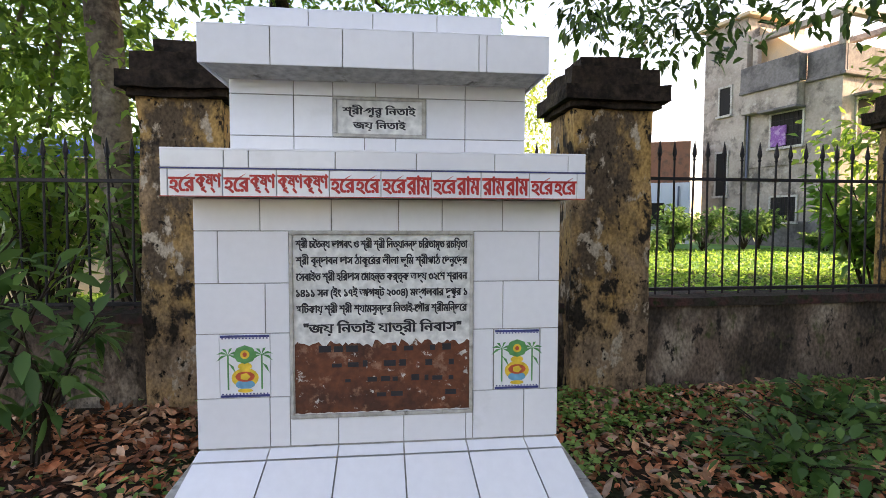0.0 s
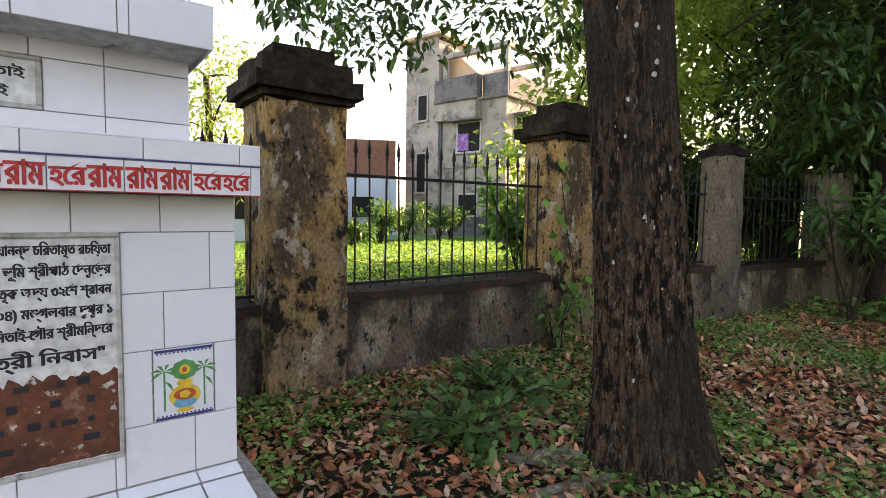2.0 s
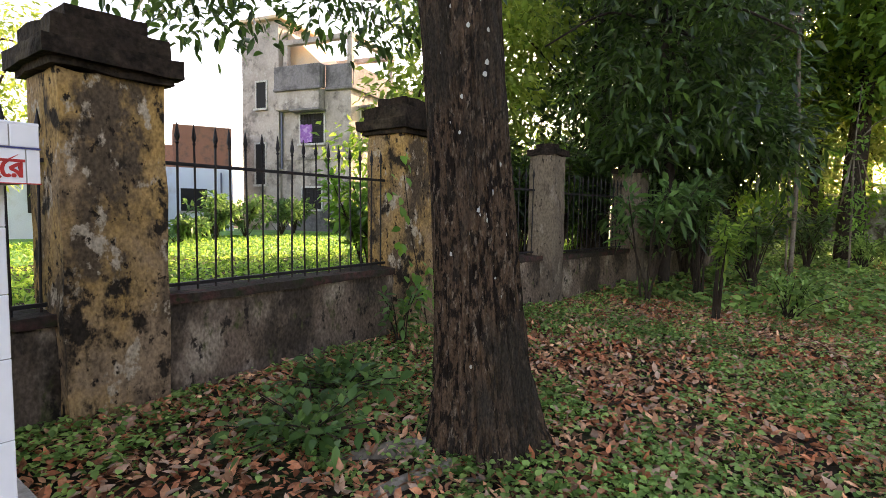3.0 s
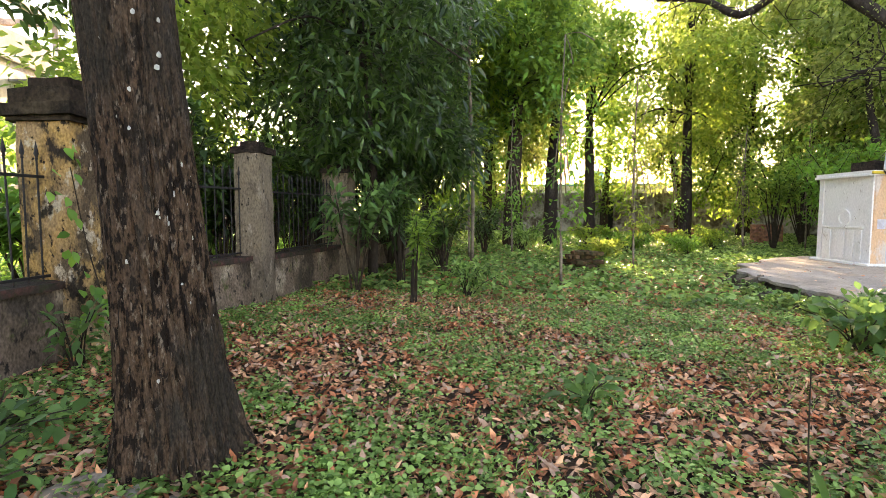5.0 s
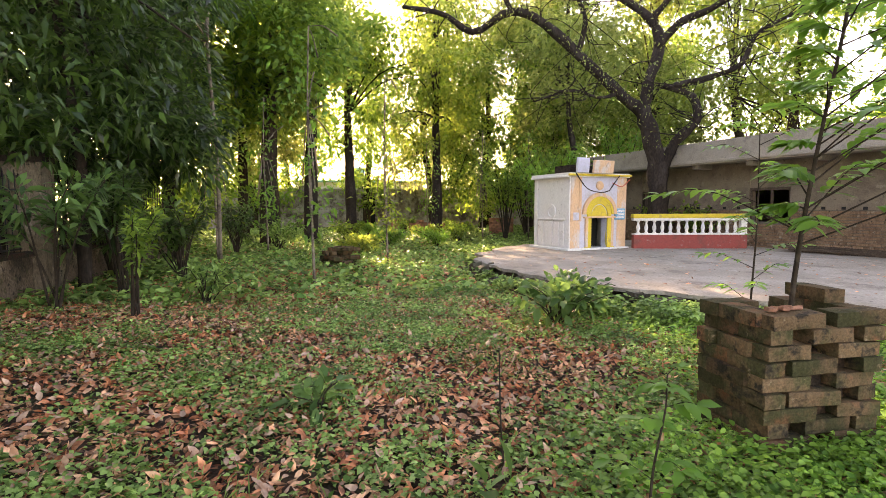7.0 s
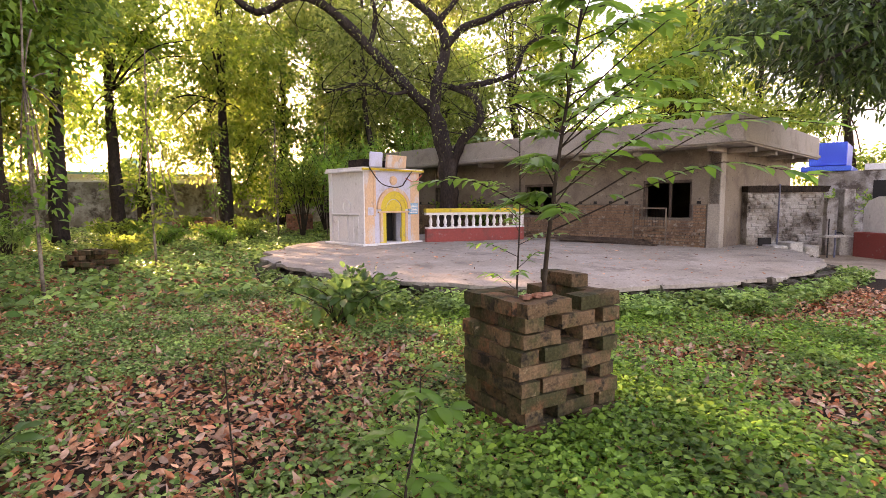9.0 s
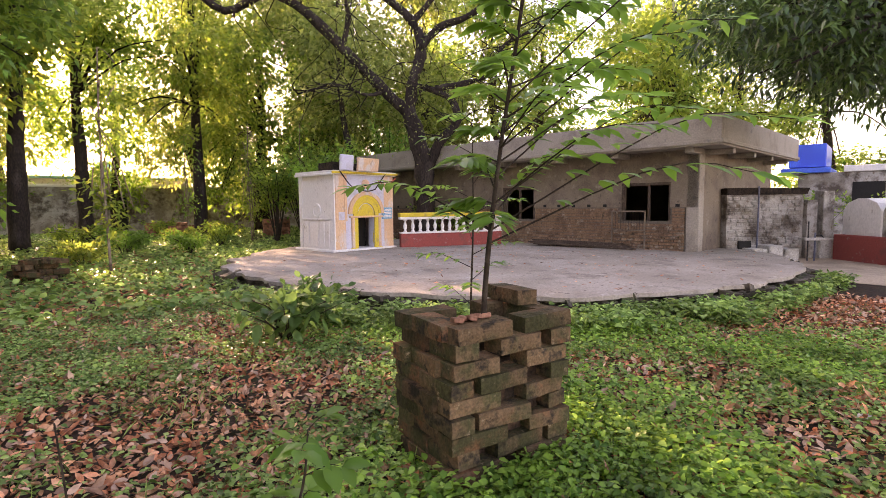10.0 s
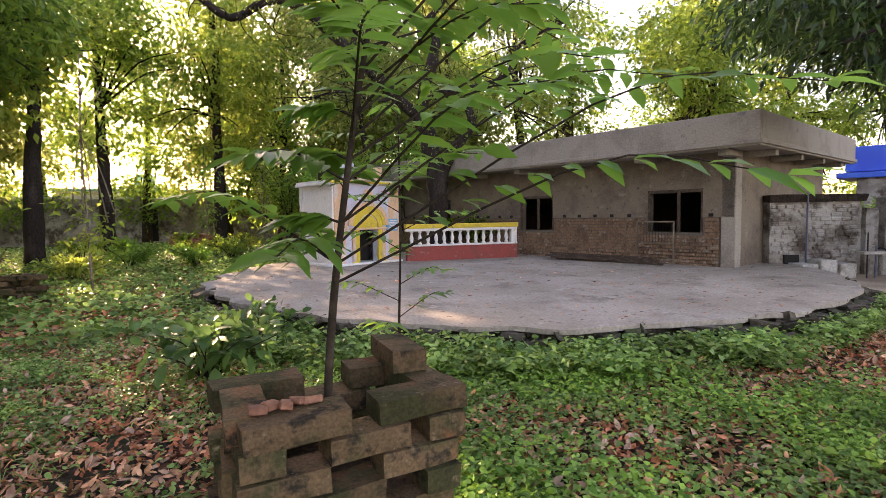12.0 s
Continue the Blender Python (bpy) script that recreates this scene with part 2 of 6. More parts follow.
M = {
    "soil": layered("soil", (0.035, 0.022, 0.015), [((0.06, 0.035, 0.022), 2.2, 0.45, 0.6), ((0.03, 0.04, 0.016), 0.9, 0.5, 0.62), ((0.03, 0.022, 0.016), 7, 0.55, 0.65)], bump=0.8, bscale=30, grain=0.5, gscale=45, spec=0.12),
    "lawn": layered("lawn", (0.12, 0.3, 0.06), [((0.07, 0.2, 0.035), 0.8, 0.45, 0.6)], bump=0.5, grain=0.4),
    "dirt": layered("dirt", (0.42, 0.32, 0.22), [((0.3, 0.22, 0.15), 1.5, 0.45, 0.62)], bump=0.4),
    "tile": layered("tile", (0.77, 0.775, 0.8), [((0.66, 0.67, 0.68), 2.2, 0.62, 0.75), ((0.5, 0.46, 0.4), 9, 0.74, 0.8)], rough=0.16, bump=0.02, bscale=5, rnd=0.03, grain=0.02, spec=0.5),
    "grout": layered("grout", (0.36, 0.35, 0.33), [((0.2, 0.19, 0.17), 8, 0.5, 0.7)], bump=0.2),
    "cement": layered("cement", (0.45, 0.43, 0.39), [((0.28, 0.26, 0.22), 5, 0.5, 0.68), ((0.14, 0.13, 0.11), 12, 0.6, 0.7)], bump=0.4),
    "marble": layered("marble", (0.66, 0.66, 0.63), [((0.5, 0.49, 0.46), 4, 0.5, 0.7)], rough=0.4, bump=0.05),
    "rust_paint": layered("rust_paint", (0.15, 0.046, 0.02), [((0.07, 0.025, 0.014), 6, 0.46, 0.62), ((0.26, 0.13, 0.08), 14, 0.56, 0.64), ((0.5, 0.46, 0.42), 22, 0.62, 0.66)], bump=0.3, rough=0.7),
    "ink": layered("ink", (0.02, 0.02, 0.025), rough=0.5, bump=0),
    "red_ink": layered("red_ink", (0.5, 0.03, 0.025), [((0.55, 0.12, 0.04), 12, 0.55, 0.7)], rough=0.4, bump=0),
    "blue_ink": layered("blue_ink", (0.05, 0.06, 0.2), rough=0.3, bump=0),
    "p_green": layered("p_green", (0.08, 0.28, 0.1), rough=0.3, bump=0),
    "p_yellow": layered("p_yellow", (0.75, 0.5, 0.06), rough=0.3, bump=0),
    "p_blue": layered("p_blue", (0.12, 0.35, 0.5), rough=0.3, bump=0),
    "p_red": layered("p_red", (0.55, 0.1, 0.05), rough=0.3, bump=0),
    "pillar": layered("pillar", (0.42, 0.25, 0.09), [((0.28, 0.19, 0.12), 1.3, 0.4, 0.58), ((0.1, 0.07, 0.045), 2.4, 0.5, 0.6), ((0.44, 0.36, 0.27), 6, 0.58, 0.63), ((0.03, 0.023, 0.017), 5.0, 0.55, 0.62), ((0.025, 0.018, 0.013), 15, 0.58, 0.63)], bump=0.8, bscale=26, grain=0.4, gscale=55, stretch=0.7, spec=0.12),
    "pillar_grey": layered("pillar_grey", (0.2, 0.155, 0.11), [((0.13, 0.1, 0.075), 1.5, 0.42, 0.6), ((0.06, 0.047, 0.036), 2.6, 0.52, 0.64), ((0.27, 0.22, 0.17), 6, 0.58, 0.66), ((0.03, 0.024, 0.019), 12, 0.6, 0.66)], bump=0.8, bscale=26, grain=0.35, gscale=55, stretch=0.5, spec=0.12),
    "cap": layered("cap", (0.03, 0.021, 0.016), [((0.055, 0.042, 0.028), 4, 0.5, 0.66), ((0.012, 0.009, 0.007), 7, 0.48, 0.62)], bump=0.9, bscale=25, grain=0.4, spec=0.12),
    "low_wall": layered("low_wall", (0.16, 0.115, 0.085), [((0.3, 0.24, 0.185), 2.5, 0.5, 0.6), ((0.055, 0.042, 0.032), 1.6, 0.46, 0.57), ((0.07, 0.075, 0.03), 5, 0.57, 0.65), ((0.03, 0.024, 0.02), 11, 0.58, 0.64)], bump=0.8, bscale=24, grain=0.45, gscale=50, stretch=0.6, spec=0.12),
    "coping": layered("coping", (0.045, 0.035, 0.028), [((0.09, 0.04, 0.035), 5, 0.52, 0.66), ((0.03, 0.04, 0.018), 8, 0.52, 0.64)], bump=0.9, bscale=30, spec=0.12),
    "iron": layered("iron", (0.022, 0.02, 0.022), [((0.06, 0.03, 0.02), 12, 0.55, 0.7)], rough=0.6, metal=0.4, bump=0.15),
    "bark": layered("bark", (0.055, 0.036, 0.024), [((0.02, 0.014, 0.01), 16, 0.47, 0.6), ((0.14, 0.105, 0.075), 34, 0.56, 0.66), ((0.035, 0.03, 0.02), 2.5, 0.5, 0.65)], bump=1.0, bscale=40, grain=0.5, gscale=110, stretch=0.42, spec=0.12),
    # the sharp near-black streaks paint the shade of bark grooves
    "bark_ridged_shade": layered("bark_ridged_shade", (0.078, 0.048, 0.03), [((0.012, 0.008, 0.006), 24, 0.48, 0.55), ((0.15, 0.115, 0.085), 40, 0.58, 0.64), ((0.03, 0.024, 0.018), 2.2, 0.48, 0.62)], bump=1.0, bscale=60, grain=0.5, gscale=120, stretch=0.38, spec=0.12),
    "bark_dark": layered("bark_dark", (0.03, 0.022, 0.018), [((0.06, 0.048, 0.04), 3, 0.5, 0.68)], bump=0.9, bscale=18, grain=0.4, stretch=0.4, spec=0.12),
    "bark_pale": layered("bark_pale", (0.2, 0.16, 0.12), [((0.32, 0.28, 0.23), 4, 0.5, 0.65), ((0.08, 0.06, 0.05), 6, 0.5, 0.65)], bump=0.6, bscale=25, grain=0.3, spec=0.12),
    "lichen": layered("lichen", (0.42, 0.42, 0.38), bump=0.4),
    "stem": layered("stem", (0.035, 0.025, 0.018), [((0.065, 0.05, 0.036), 10, 0.5, 0.7)], bump=0.4, spec=0.12),
    "brick_old": layered("brick_old", (0.125, 0.078, 0.043), [((0.19, 0.072, 0.036), 3, 0.54, 0.66), ((0.052, 0.05, 0.022), 3.5, 0.44, 0.58), ((0.03, 0.024, 0.017), 9, 0.54, 0.64), ((0.2, 0.15, 0.095), 14, 0.62, 0.7)], bump=0.6, bscale=28, rnd=0.35, grain=0.3, gscale=80, spec=0.12),
    "brick_red": layered("brick_red", (0.3, 0.13, 0.08), [((0.18, 0.1, 0.07), 4, 0.5, 0.65)], bump=0.6, rnd=0.3, grain=0.3),
    "brick_wall": layered("brick_wall", (0.24, 0.15, 0.095), [((0.15, 0.095, 0.065), 3, 0.48, 0.62), ((0.33, 0.28, 0.22), 6, 0.56, 0.66), ((0.07, 0.055, 0.042), 11, 0.58, 0.66)], bump=0.5, rnd=0.22, island=0.0, grain=0.25, spec=0.12),
    "mortar": layered("mortar", (0.13, 0.11, 0.088), bump=0.5, spec=0.12),
    "slab": layered("slab", (0.3, 0.26, 0.21), [((0.37, 0.325, 0.27), 0.7, 0.45, 0.62), ((0.21, 0.18, 0.145), 1.3, 0.52, 0.66), ((0.11, 0.09, 0.072), 9, 0.61, 0.68), ((0.42, 0.38, 0.32), 4, 0.6, 0.68)], bump=0.5, bscale=30, grain=0.2, spec=0.12),
    "rubble": layered("rubble", (0.08, 0.066, 0.05), [((0.15, 0.125, 0.1), 5, 0.52, 0.66), ((0.06, 0.075, 0.03), 4, 0.52, 0.64)], bump=0.9, bscale=25, island=0.3, spec=0.12),
    "plaster": layered("plaster", (0.2, 0.16, 0.12), [((0.13, 0.1, 0.078), 1.2, 0.46, 0.64), ((0.26, 0.22, 0.175), 4, 0.58, 0.7), ((0.09, 0.075, 0.06), 9, 0.6, 0.68)], bump=0.3, grain=0.15, spec=0.12),
    "concrete": layered("concrete", (0.31, 0.275, 0.23), [((0.23, 0.2, 0.165), 1.5, 0.48, 0.66), ((0.18, 0.165, 0.15), 5, 0.6, 0.7)], bump=0.35, grain=0.18, spec=0.12),
    "white_old": layered("white_old", (0.36, 0.34, 0.31), [((0.2, 0.175, 0.145), 1.2, 0.45, 0.6), ((0.08, 0.062, 0.048), 1.8, 0.48, 0.62), ((0.16, 0.12, 0.09), 7, 0.57, 0.66)], bump=0.5, grain=0.15),
    "sh_white": layered("sh_white", (0.68, 0.66, 0.63), [((0.6, 0.58, 0.55), 2.5, 0.54, 0.68), ((0.36, 0.31, 0.26), 5, 0.62, 0.7), ((0.2, 0.17, 0.14), 11, 0.66, 0.71)], bump=0.35, grain=0.1, stretch=0.6),
    "sh_peach": layered("sh_peach", (0.64, 0.4, 0.24), [((0.58, 0.5, 0.44), 2.5, 0.5, 0.6), ((0.36, 0.25, 0.17), 5, 0.6, 0.7)], bump=0.35, grain=0.12, stretch=0.6),
    "sh_yellow": layered("sh_yellow", (0.62, 0.45, 0.05), [((0.45, 0.33, 0.08), 5, 0.54, 0.66)], bump=0.3, grain=0.12),
    "sh_lilac": layered("sh_lilac", (0.5, 0.5, 0.58), [((0.42, 0.4, 0.42), 4, 0.5, 0.66)], bump=0.2, grain=0.08),
    "sh_red": layered("sh_red", (0.3, 0.06, 0.05), [((0.2, 0.06, 0.05), 3, 0.5, 0.66), ((0.3, 0.2, 0.17), 8, 0.6, 0.7)], bump=0.3, grain=0.12),
    # near-black that stands for the shade inside windows, doorways and holes
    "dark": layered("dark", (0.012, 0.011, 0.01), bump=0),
    "blue": layered("blue", (0.02, 0.09, 0.55), [((0.03, 0.14, 0.62), 1, 0.5, 0.6)], rough=0.4, bump=0.1),
    "teal": layered("teal", (0.15, 0.4, 0.42), rough=0.5, bump=0.05),
    "house": layered("house", (0.4, 0.345, 0.295), [((0.27, 0.23, 0.195), 0.5, 0.42, 0.6), ((0.12, 0.105, 0.09), 0.9, 0.5, 0.64), ((0.4, 0.36, 0.31), 2.5, 0.56, 0.66)], bump=0.2, grain=0.12, gscale=8),
    "house_band": layered("house_band", (0.17, 0.155, 0.15), [((0.08, 0.075, 0.07), 0.9, 0.46, 0.62)], bump=0.2, grain=0.2, gscale=8),
    "cream": layered("cream", (0.6, 0.44, 0.28), [((0.5, 0.4, 0.3), 0.7, 0.48, 0.62)], bump=0.1, grain=0.08),
    "pale_blue": layered("pale_blue", (0.55, 0.6, 0.68), [((0.45, 0.46, 0.48), 0.6, 0.5, 0.65)], bump=0.1, grain=0.08),
    "purple": layered("purple", (0.25, 0.1, 0.32), [((0.4, 0.25, 0.45), 6, 0.5, 0.6)], bump=0.3),
    "pipe": layered("pipe", (0.1, 0.11, 0.16), rough=0.5, bump=0),
    "wood": layered("wood", (0.07, 0.05, 0.038), [((0.12, 0.09, 0.07), 6, 0.5, 0.65)], bump=0.5, spec=0.12),
    "roof_red": layered("roof_red", (0.33, 0.17, 0.13), [((0.25, 0.14, 0.11), 1.5, 0.5, 0.65)], bump=0.4, grain=0.2),
    "paper": layered("paper", (0.7, 0.66, 0.6), bump=0.2),
    "dry": layered("dry", (0.44, 0.15, 0.07), [((0.62, 0.34, 0.19), 3, 0.45, 0.6), ((0.15, 0.055, 0.03), 4, 0.53, 0.63)], rough=0.7, bump=0, island=0.65, spec=0.12),
    "dry_pale": layered("dry_pale", (0.46, 0.29, 0.2), [((0.34, 0.17, 0.1), 4, 0.48, 0.6)], rough=0.7, bump=0, island=0.4, spec=0.12),
    "cover": foliage("cover", (0.035, 0.11, 0.016), (0.27, 0.43, 0.12), 0.3),
    "cover_bright": foliage("cover_bright", (0.035, 0.13, 0.014), (0.23, 0.41, 0.07), 0.35),
    "leaf_dark": foliage("leaf_dark", (0.013, 0.036, 0.01), (0.075, 0.16, 0.035), 0.36, 0.28),
    "leaf_mid": foliage("leaf_mid", (0.05, 0.13, 0.022), (0.19, 0.31, 0.05), 0.5),
    "leaf_lime": foliage("leaf_lime", (0.1, 0.19, 0.025), (0.27, 0.35, 0.07), 0.5),
    "leaf_olive": foliage("leaf_olive", (0.1, 0.16, 0.035), (0.28, 0.34, 0.1), 0.5),
    "leaf_fresh": foliage("leaf_fresh", (0.07, 0.2, 0.03), (0.13, 0.29, 0.045), 0.45, 0.35),
    "leaf_shrub": foliage("leaf_shrub", (0.035, 0.095, 0.025), (0.11, 0.22, 0.06), 0.35),
}


# ---- builders ----
def thing(name, label, category, at=(0, 0, 0), rz=0, group="", kind=""):
    ob = new(name)
    ob.matrix_world = pose(*at, 0, 0, rz)
    return tagged(ob, label, category, group, kind)


def finish(ob, material, parent, label="", kind=""):
    ob.data.materials.append(M[material] if isinstance(material, str) else material)
    if parent:
        ob.parent = parent
    return tagged(ob, label, kind=kind)


def part(name, bm, material, parent=None, label="", smooth=False, kind=""):
    me = bpy.data.meshes.new(name)
    bm.to_mesh(me)
    bm.free()
    if smooth:
        me.shade_smooth()
    return finish(new(name, me), material, parent, label, kind)


def raw(name, verts, faces, material, parent=None, label="", smooth=False, kind=""):
    me = bpy.data.meshes.new(name)
    me.from_pydata(verts, [], faces)
    if smooth:
        me.shade_smooth()
    return finish(new(name, me), material, parent, label, kind)


def piece(name, me, parent, m):
    ob = new(name, me)
    ob.parent = parent
    ob.matrix_local = m
    return ob


def box(x0, y0, z0, x1, y1, z1, bevel=0.0, bm=None, wob=0.0, cuts=0, seed=0):
    """A box between two corners, its edges bevelled, its faces cut and made uneven."""
    b = bmesh.new()
    bmesh.ops.create_cube(b, size=1.0)
    for v in b.verts:
        v.co = Vector(((x0, x1)[v.co.x > 0], (y0, y1)[v.co.y > 0], (z0, z1)[v.co.z > 0]))
    if cuts:
        bmesh.ops.subdivide_edges(b, edges=b.edges[:], cuts=cuts, use_grid_fill=True)
    elif bevel:
        bmesh.ops.bevel(b, geom=b.edges[:], offset=bevel, segments=1, affect="EDGES")
    if wob:
        for v in b.verts:
            v.co += wob * noise.noise_vector(v.co * 6 + Vector((seed, seed * 2, 0)))
    if bm is None:
        return b
    me = bpy.data.meshes.new("t")
    b.to_mesh(me)
    b.free()
    bm.from_mesh(me)
    bpy.data.meshes.remove(me)
    return bm


def loft(rings, cap=True, bm=None):
    """A skin over rings of equal count."""
    bm = bm or bmesh.new()
    vs = [[bm.verts.new(p) for p in ring] for ring in rings]
    k = len(vs[0])
    for a, b in zip(vs, vs[1:]):
        for i in range(k):
            bm.faces.new((a[i], a[(i + 1) % k], b[(i + 1) % k], b[i]))
    if cap:
        bm.faces.new(vs[0][::-1])
        bm.faces.new(vs[-1])
    return bm


def lathe(profile, sides=12, at=(0, 0, 0), bm=None):
    """A turned body: profile of (radius, height)."""
    return loft([[(at[0] + r * math.cos(2 * math.pi * i / sides), at[1] + r * math.sin(2 * math.pi * i / sides), at[2] + z) for i in range(sides)] for r, z in profile], bm=bm)


def spline(pts, n):
    """n points on a smooth line through pts."""
    p = [Vector(q) for q in pts]
    p = [2 * p[0] - p[1], *p, 2 * p[-1] - p[-2]]
    res = []
    for k in range(n):
        u = k / (n - 1) * (len(p) - 3)
        i = min(int(u), len(p) - 4)
        t = u - i
        a, b, c, d = p[i:i + 4]
        res.append(0.5 * ((2 * b) + (c - a) * t + (2 * a - 5 * b + 4 * c - d) * t * t + (3 * b - a - 3 * c + d) * t ** 3))
    return res


def tube(pts, r0, r1, sides=8, n=12, bm=None, rough=0.0, seed=0, ribs=0.0):
    """A tapering round limb along a smooth line."""
    line = spline(pts, n)
    rings = []
    side = Vector((1, 0.13, 0.07))
    for k, p in enumerate(line):
        d = (line[min(k + 1, n - 1)] - line[max(k - 1, 0)]).normalized()
        side = (side - d * side.dot(d)).normalized()
        up = d.cross(side)
        r = r0 + (r1 - r0) * k / (n - 1)
        ring = []
        for i in range(sides):
            a = 2 * math.pi * i / sides
            v = side * math.cos(a) + up * math.sin(a)
            q = r * (1 + rough * noise.noise((p + v * r) * 3 + Vector((seed, 0, 0))) + ribs * noise.noise(Vector((math.cos(a) * 4, math.sin(a) * 4, p.z * 0.7 + seed))))
            ring.append(p + v * q)
        rings.append(ring)
    return loft(rings, bm=bm)


def unit(a):
    return a / np.maximum(np.linalg.norm(a, axis=1, keepdims=True), 1e-6)


def blades(name, P, D, N, L, W, material, parent=None, label="", fold=0.15, droop=0.15, fine=False, kind="", oval=False):
    """Many leaves in one mesh: foot points P, growing ways D, upper sides N, lengths L and widths W."""
    P, D, N = (np.asarray(a, float) for a in (P, D, N))
    L, W = (np.broadcast_to(np.asarray(a, float), (len(P),))[:, None] for a in (L, W))
    D = unit(D)
    S = unit(np.cross(D, N))
    N = np.cross(S, D)
    z = np.array([[0, 0, 1.0]])
    at = lambda u, s: P + D * L * u + S * W * s * 0.5 + N * W * fold * abs(s) - z * L * droop * u * u
    if fine:
        v = np.stack([P, at(0.25, 0.8), at(0.6, 0.9), at(1, 0), at(0.6, -0.9), at(0.25, -0.8), at(0.25, 0), at(0.6, 0)], 1)
        f = np.array([[0, 1, 6], [1, 2, 7], [1, 7, 6], [2, 3, 7], [0, 6, 5], [5, 6, 7], [5, 7, 4], [4, 7, 3]])
    elif oval:
        v = np.stack([P, at(0.2, 0.75), at(0.52, 0.95), at(1, 0), at(0.52, -0.95), at(0.2, -0.75)], 1)
        f = np.array([[0, 1, 2], [0, 2, 3], [0, 3, 4], [0, 4, 5]])
    else:
        v = np.stack([P, at(0.42, 1), at(1, 0), at(0.42, -1)], 1)
        f = np.array([[0, 1, 2], [0, 2, 3]])
    k = v.shape[1]
    faces = (f[None] + (np.arange(len(P)) * k)[:, None, None]).reshape(-1, 3)
    me = bpy.data.meshes.new(name)
    nv, nf = len(P) * k, len(faces)
    me.vertices.add(nv)
    me.vertices.foreach_set("co", v.reshape(-1).astype(np.float32))
    me.loops.add(nf * 3)
    me.loops.foreach_set("vertex_index", faces.reshape(-1).astype(np.int32))
    me.polygons.add(nf)
    me.polygons.foreach_set("loop_start", np.arange(0, nf * 3, 3, dtype=np.int32))
    me.update(calc_edges=True)
    return finish(new(name, me), material, parent, label, kind)


def crown_points(rng, centres, radii, clumps, per, spread):
    """Foot points and ways of leaves in clumps inside ellipsoids, thicker towards their skins."""
    pts, ways = [], []
    for c, r in zip(centres, radii):
        u = unit(rng.normal(size=(clumps, 3)))
        q = rng.uniform(0.25, 1.0, (clumps, 1)) ** 0.5
        cl = np.asarray(c) + u * q * np.asarray(r)
        p = np.repeat(cl, per, 0) + rng.normal(size=(clumps * per, 3)) * spread * np.array([1, 1, 0.6])
        w = unit(p - np.repeat(cl, per, 0)) + rng.normal(size=p.shape) * 0.5 + np.array([0, 0, -0.25])
        pts.append(p)
        ways.append(w)
    return np.concatenate(pts), np.concatenate(ways)


def tree(name, label, base, trunk, r0, r1, limbs=(), crowns=(), leaf="leaf_mid", bark="bark", clumps=60, per=30, spread=0.35, size=0.16, slim=0.4, seed=1, group="", trunk_n=16, droop=0.2, sides=10):
    """A tree: a tapering trunk with limbs (points, radius) and a crown of leaf clumps (centre, radii), all from its foot."""
    rng = np.random.default_rng(seed)
    t = thing(name, label, "tree", base, group=group)
    bm = tube(trunk, r0, r1, sides, trunk_n, rough=0.25, seed=seed)
    for pts, r in limbs:
        tube(pts, r, r * 0.3, 7, 14, bm, rough=0.3, seed=seed + r * 90)
    for c, r in crowns:  # boughs that carry the crown
        for k in range(5):
            q = Vector(c) + Vector(rng.normal(size=3) * 0.45 * np.array(r))
            s = Vector(trunk[-1]) if q.z > trunk[-1][2] - 0.5 else Vector(trunk[-2])
            tube([s, (s + q) / 2 + Vector((0, 0, 0.15 * (q - s).length)), q], r1 * 0.5, 0.015, 5, 7, bm)
    part("trunk", bm, bark, t, smooth=True)
    if crowns:
        P, D = crown_points(rng, [c for c, r in crowns], [r for c, r in crowns], clumps, per, spread)
        N = np.array([0, 0, 1.0]) + rng.normal(size=P.shape) * 0.6
        s = size * rng.uniform(0.6, 1.3, len(P))
        blades("crown", P, D, N, s, s * slim, leaf, t, droop=droop)
    return t


def lettering(text, width, height, material, parent, m, name="lettering", depth=0.001):
    """Words as a thin mesh, made to fill a width and a height, centred on m."""
    c = bpy.data.curves.new("words", "FONT")
    c.body, c.resolution_u, c.offset = text, 2, 0.016
    o = new("words", c)
    bpy.context.view_layer.update()
    me = bpy.data.meshes.new_from_object(o.evaluated_get(bpy.context.evaluated_depsgraph_get()))
    bpy.data.objects.remove(o)
    bpy.data.curves.remove(c)
    co = np.empty(len(me.vertices) * 3, np.float32)
    me.vertices.foreach_get("co", co)
    co = co.reshape(-1, 3)
    lo, hi = co.min(0), co.max(0)
    co[:, 0] = ((co[:, 0] - lo[0]) / (hi[0] - lo[0]) - 0.5) * width
    co[:, 1] = ((co[:, 1] - lo[1]) / (hi[1] - lo[1]) - 0.5) * height
    faces = [tuple(p.vertices) for p in me.polygons]
    bpy.data.meshes.remove(me)
    k, w = len(co), 0.00125 * max(height, 0.05) / 0.055
    shifts = ((0, 0, 0), (w, 0, 0.0002), (-w, 0, 0.0004))  # strokes as broad as a brush
    ob = raw(name, np.concatenate([co + np.array(s, np.float32) for s in shifts]).tolist(), [tuple(i + k * q for i in f) for q in range(3) for f in faces], material, parent)
    ob.matrix_local = m
    return ob


# ---- ground ----
def gz(x, y):
    """Height of the ground: a little higher along the fence, lower towards the platform."""
    u = min(max((y + 2.0) / 5.0, 0.0), 1.0)
    near = math.exp(-((x - 5) ** 2 + y * y) / 400)
    mound = 0.05 * math.exp(-((x - 2.45) ** 2 + (y - 1.5) ** 2) / 0.35)
    return -0.08 + 0.17 * u * u * (3 - 2 * u) * near + mound + 0.025 * noise.noise(Vector((x * 0.8, y * 0.8, 0))) * near


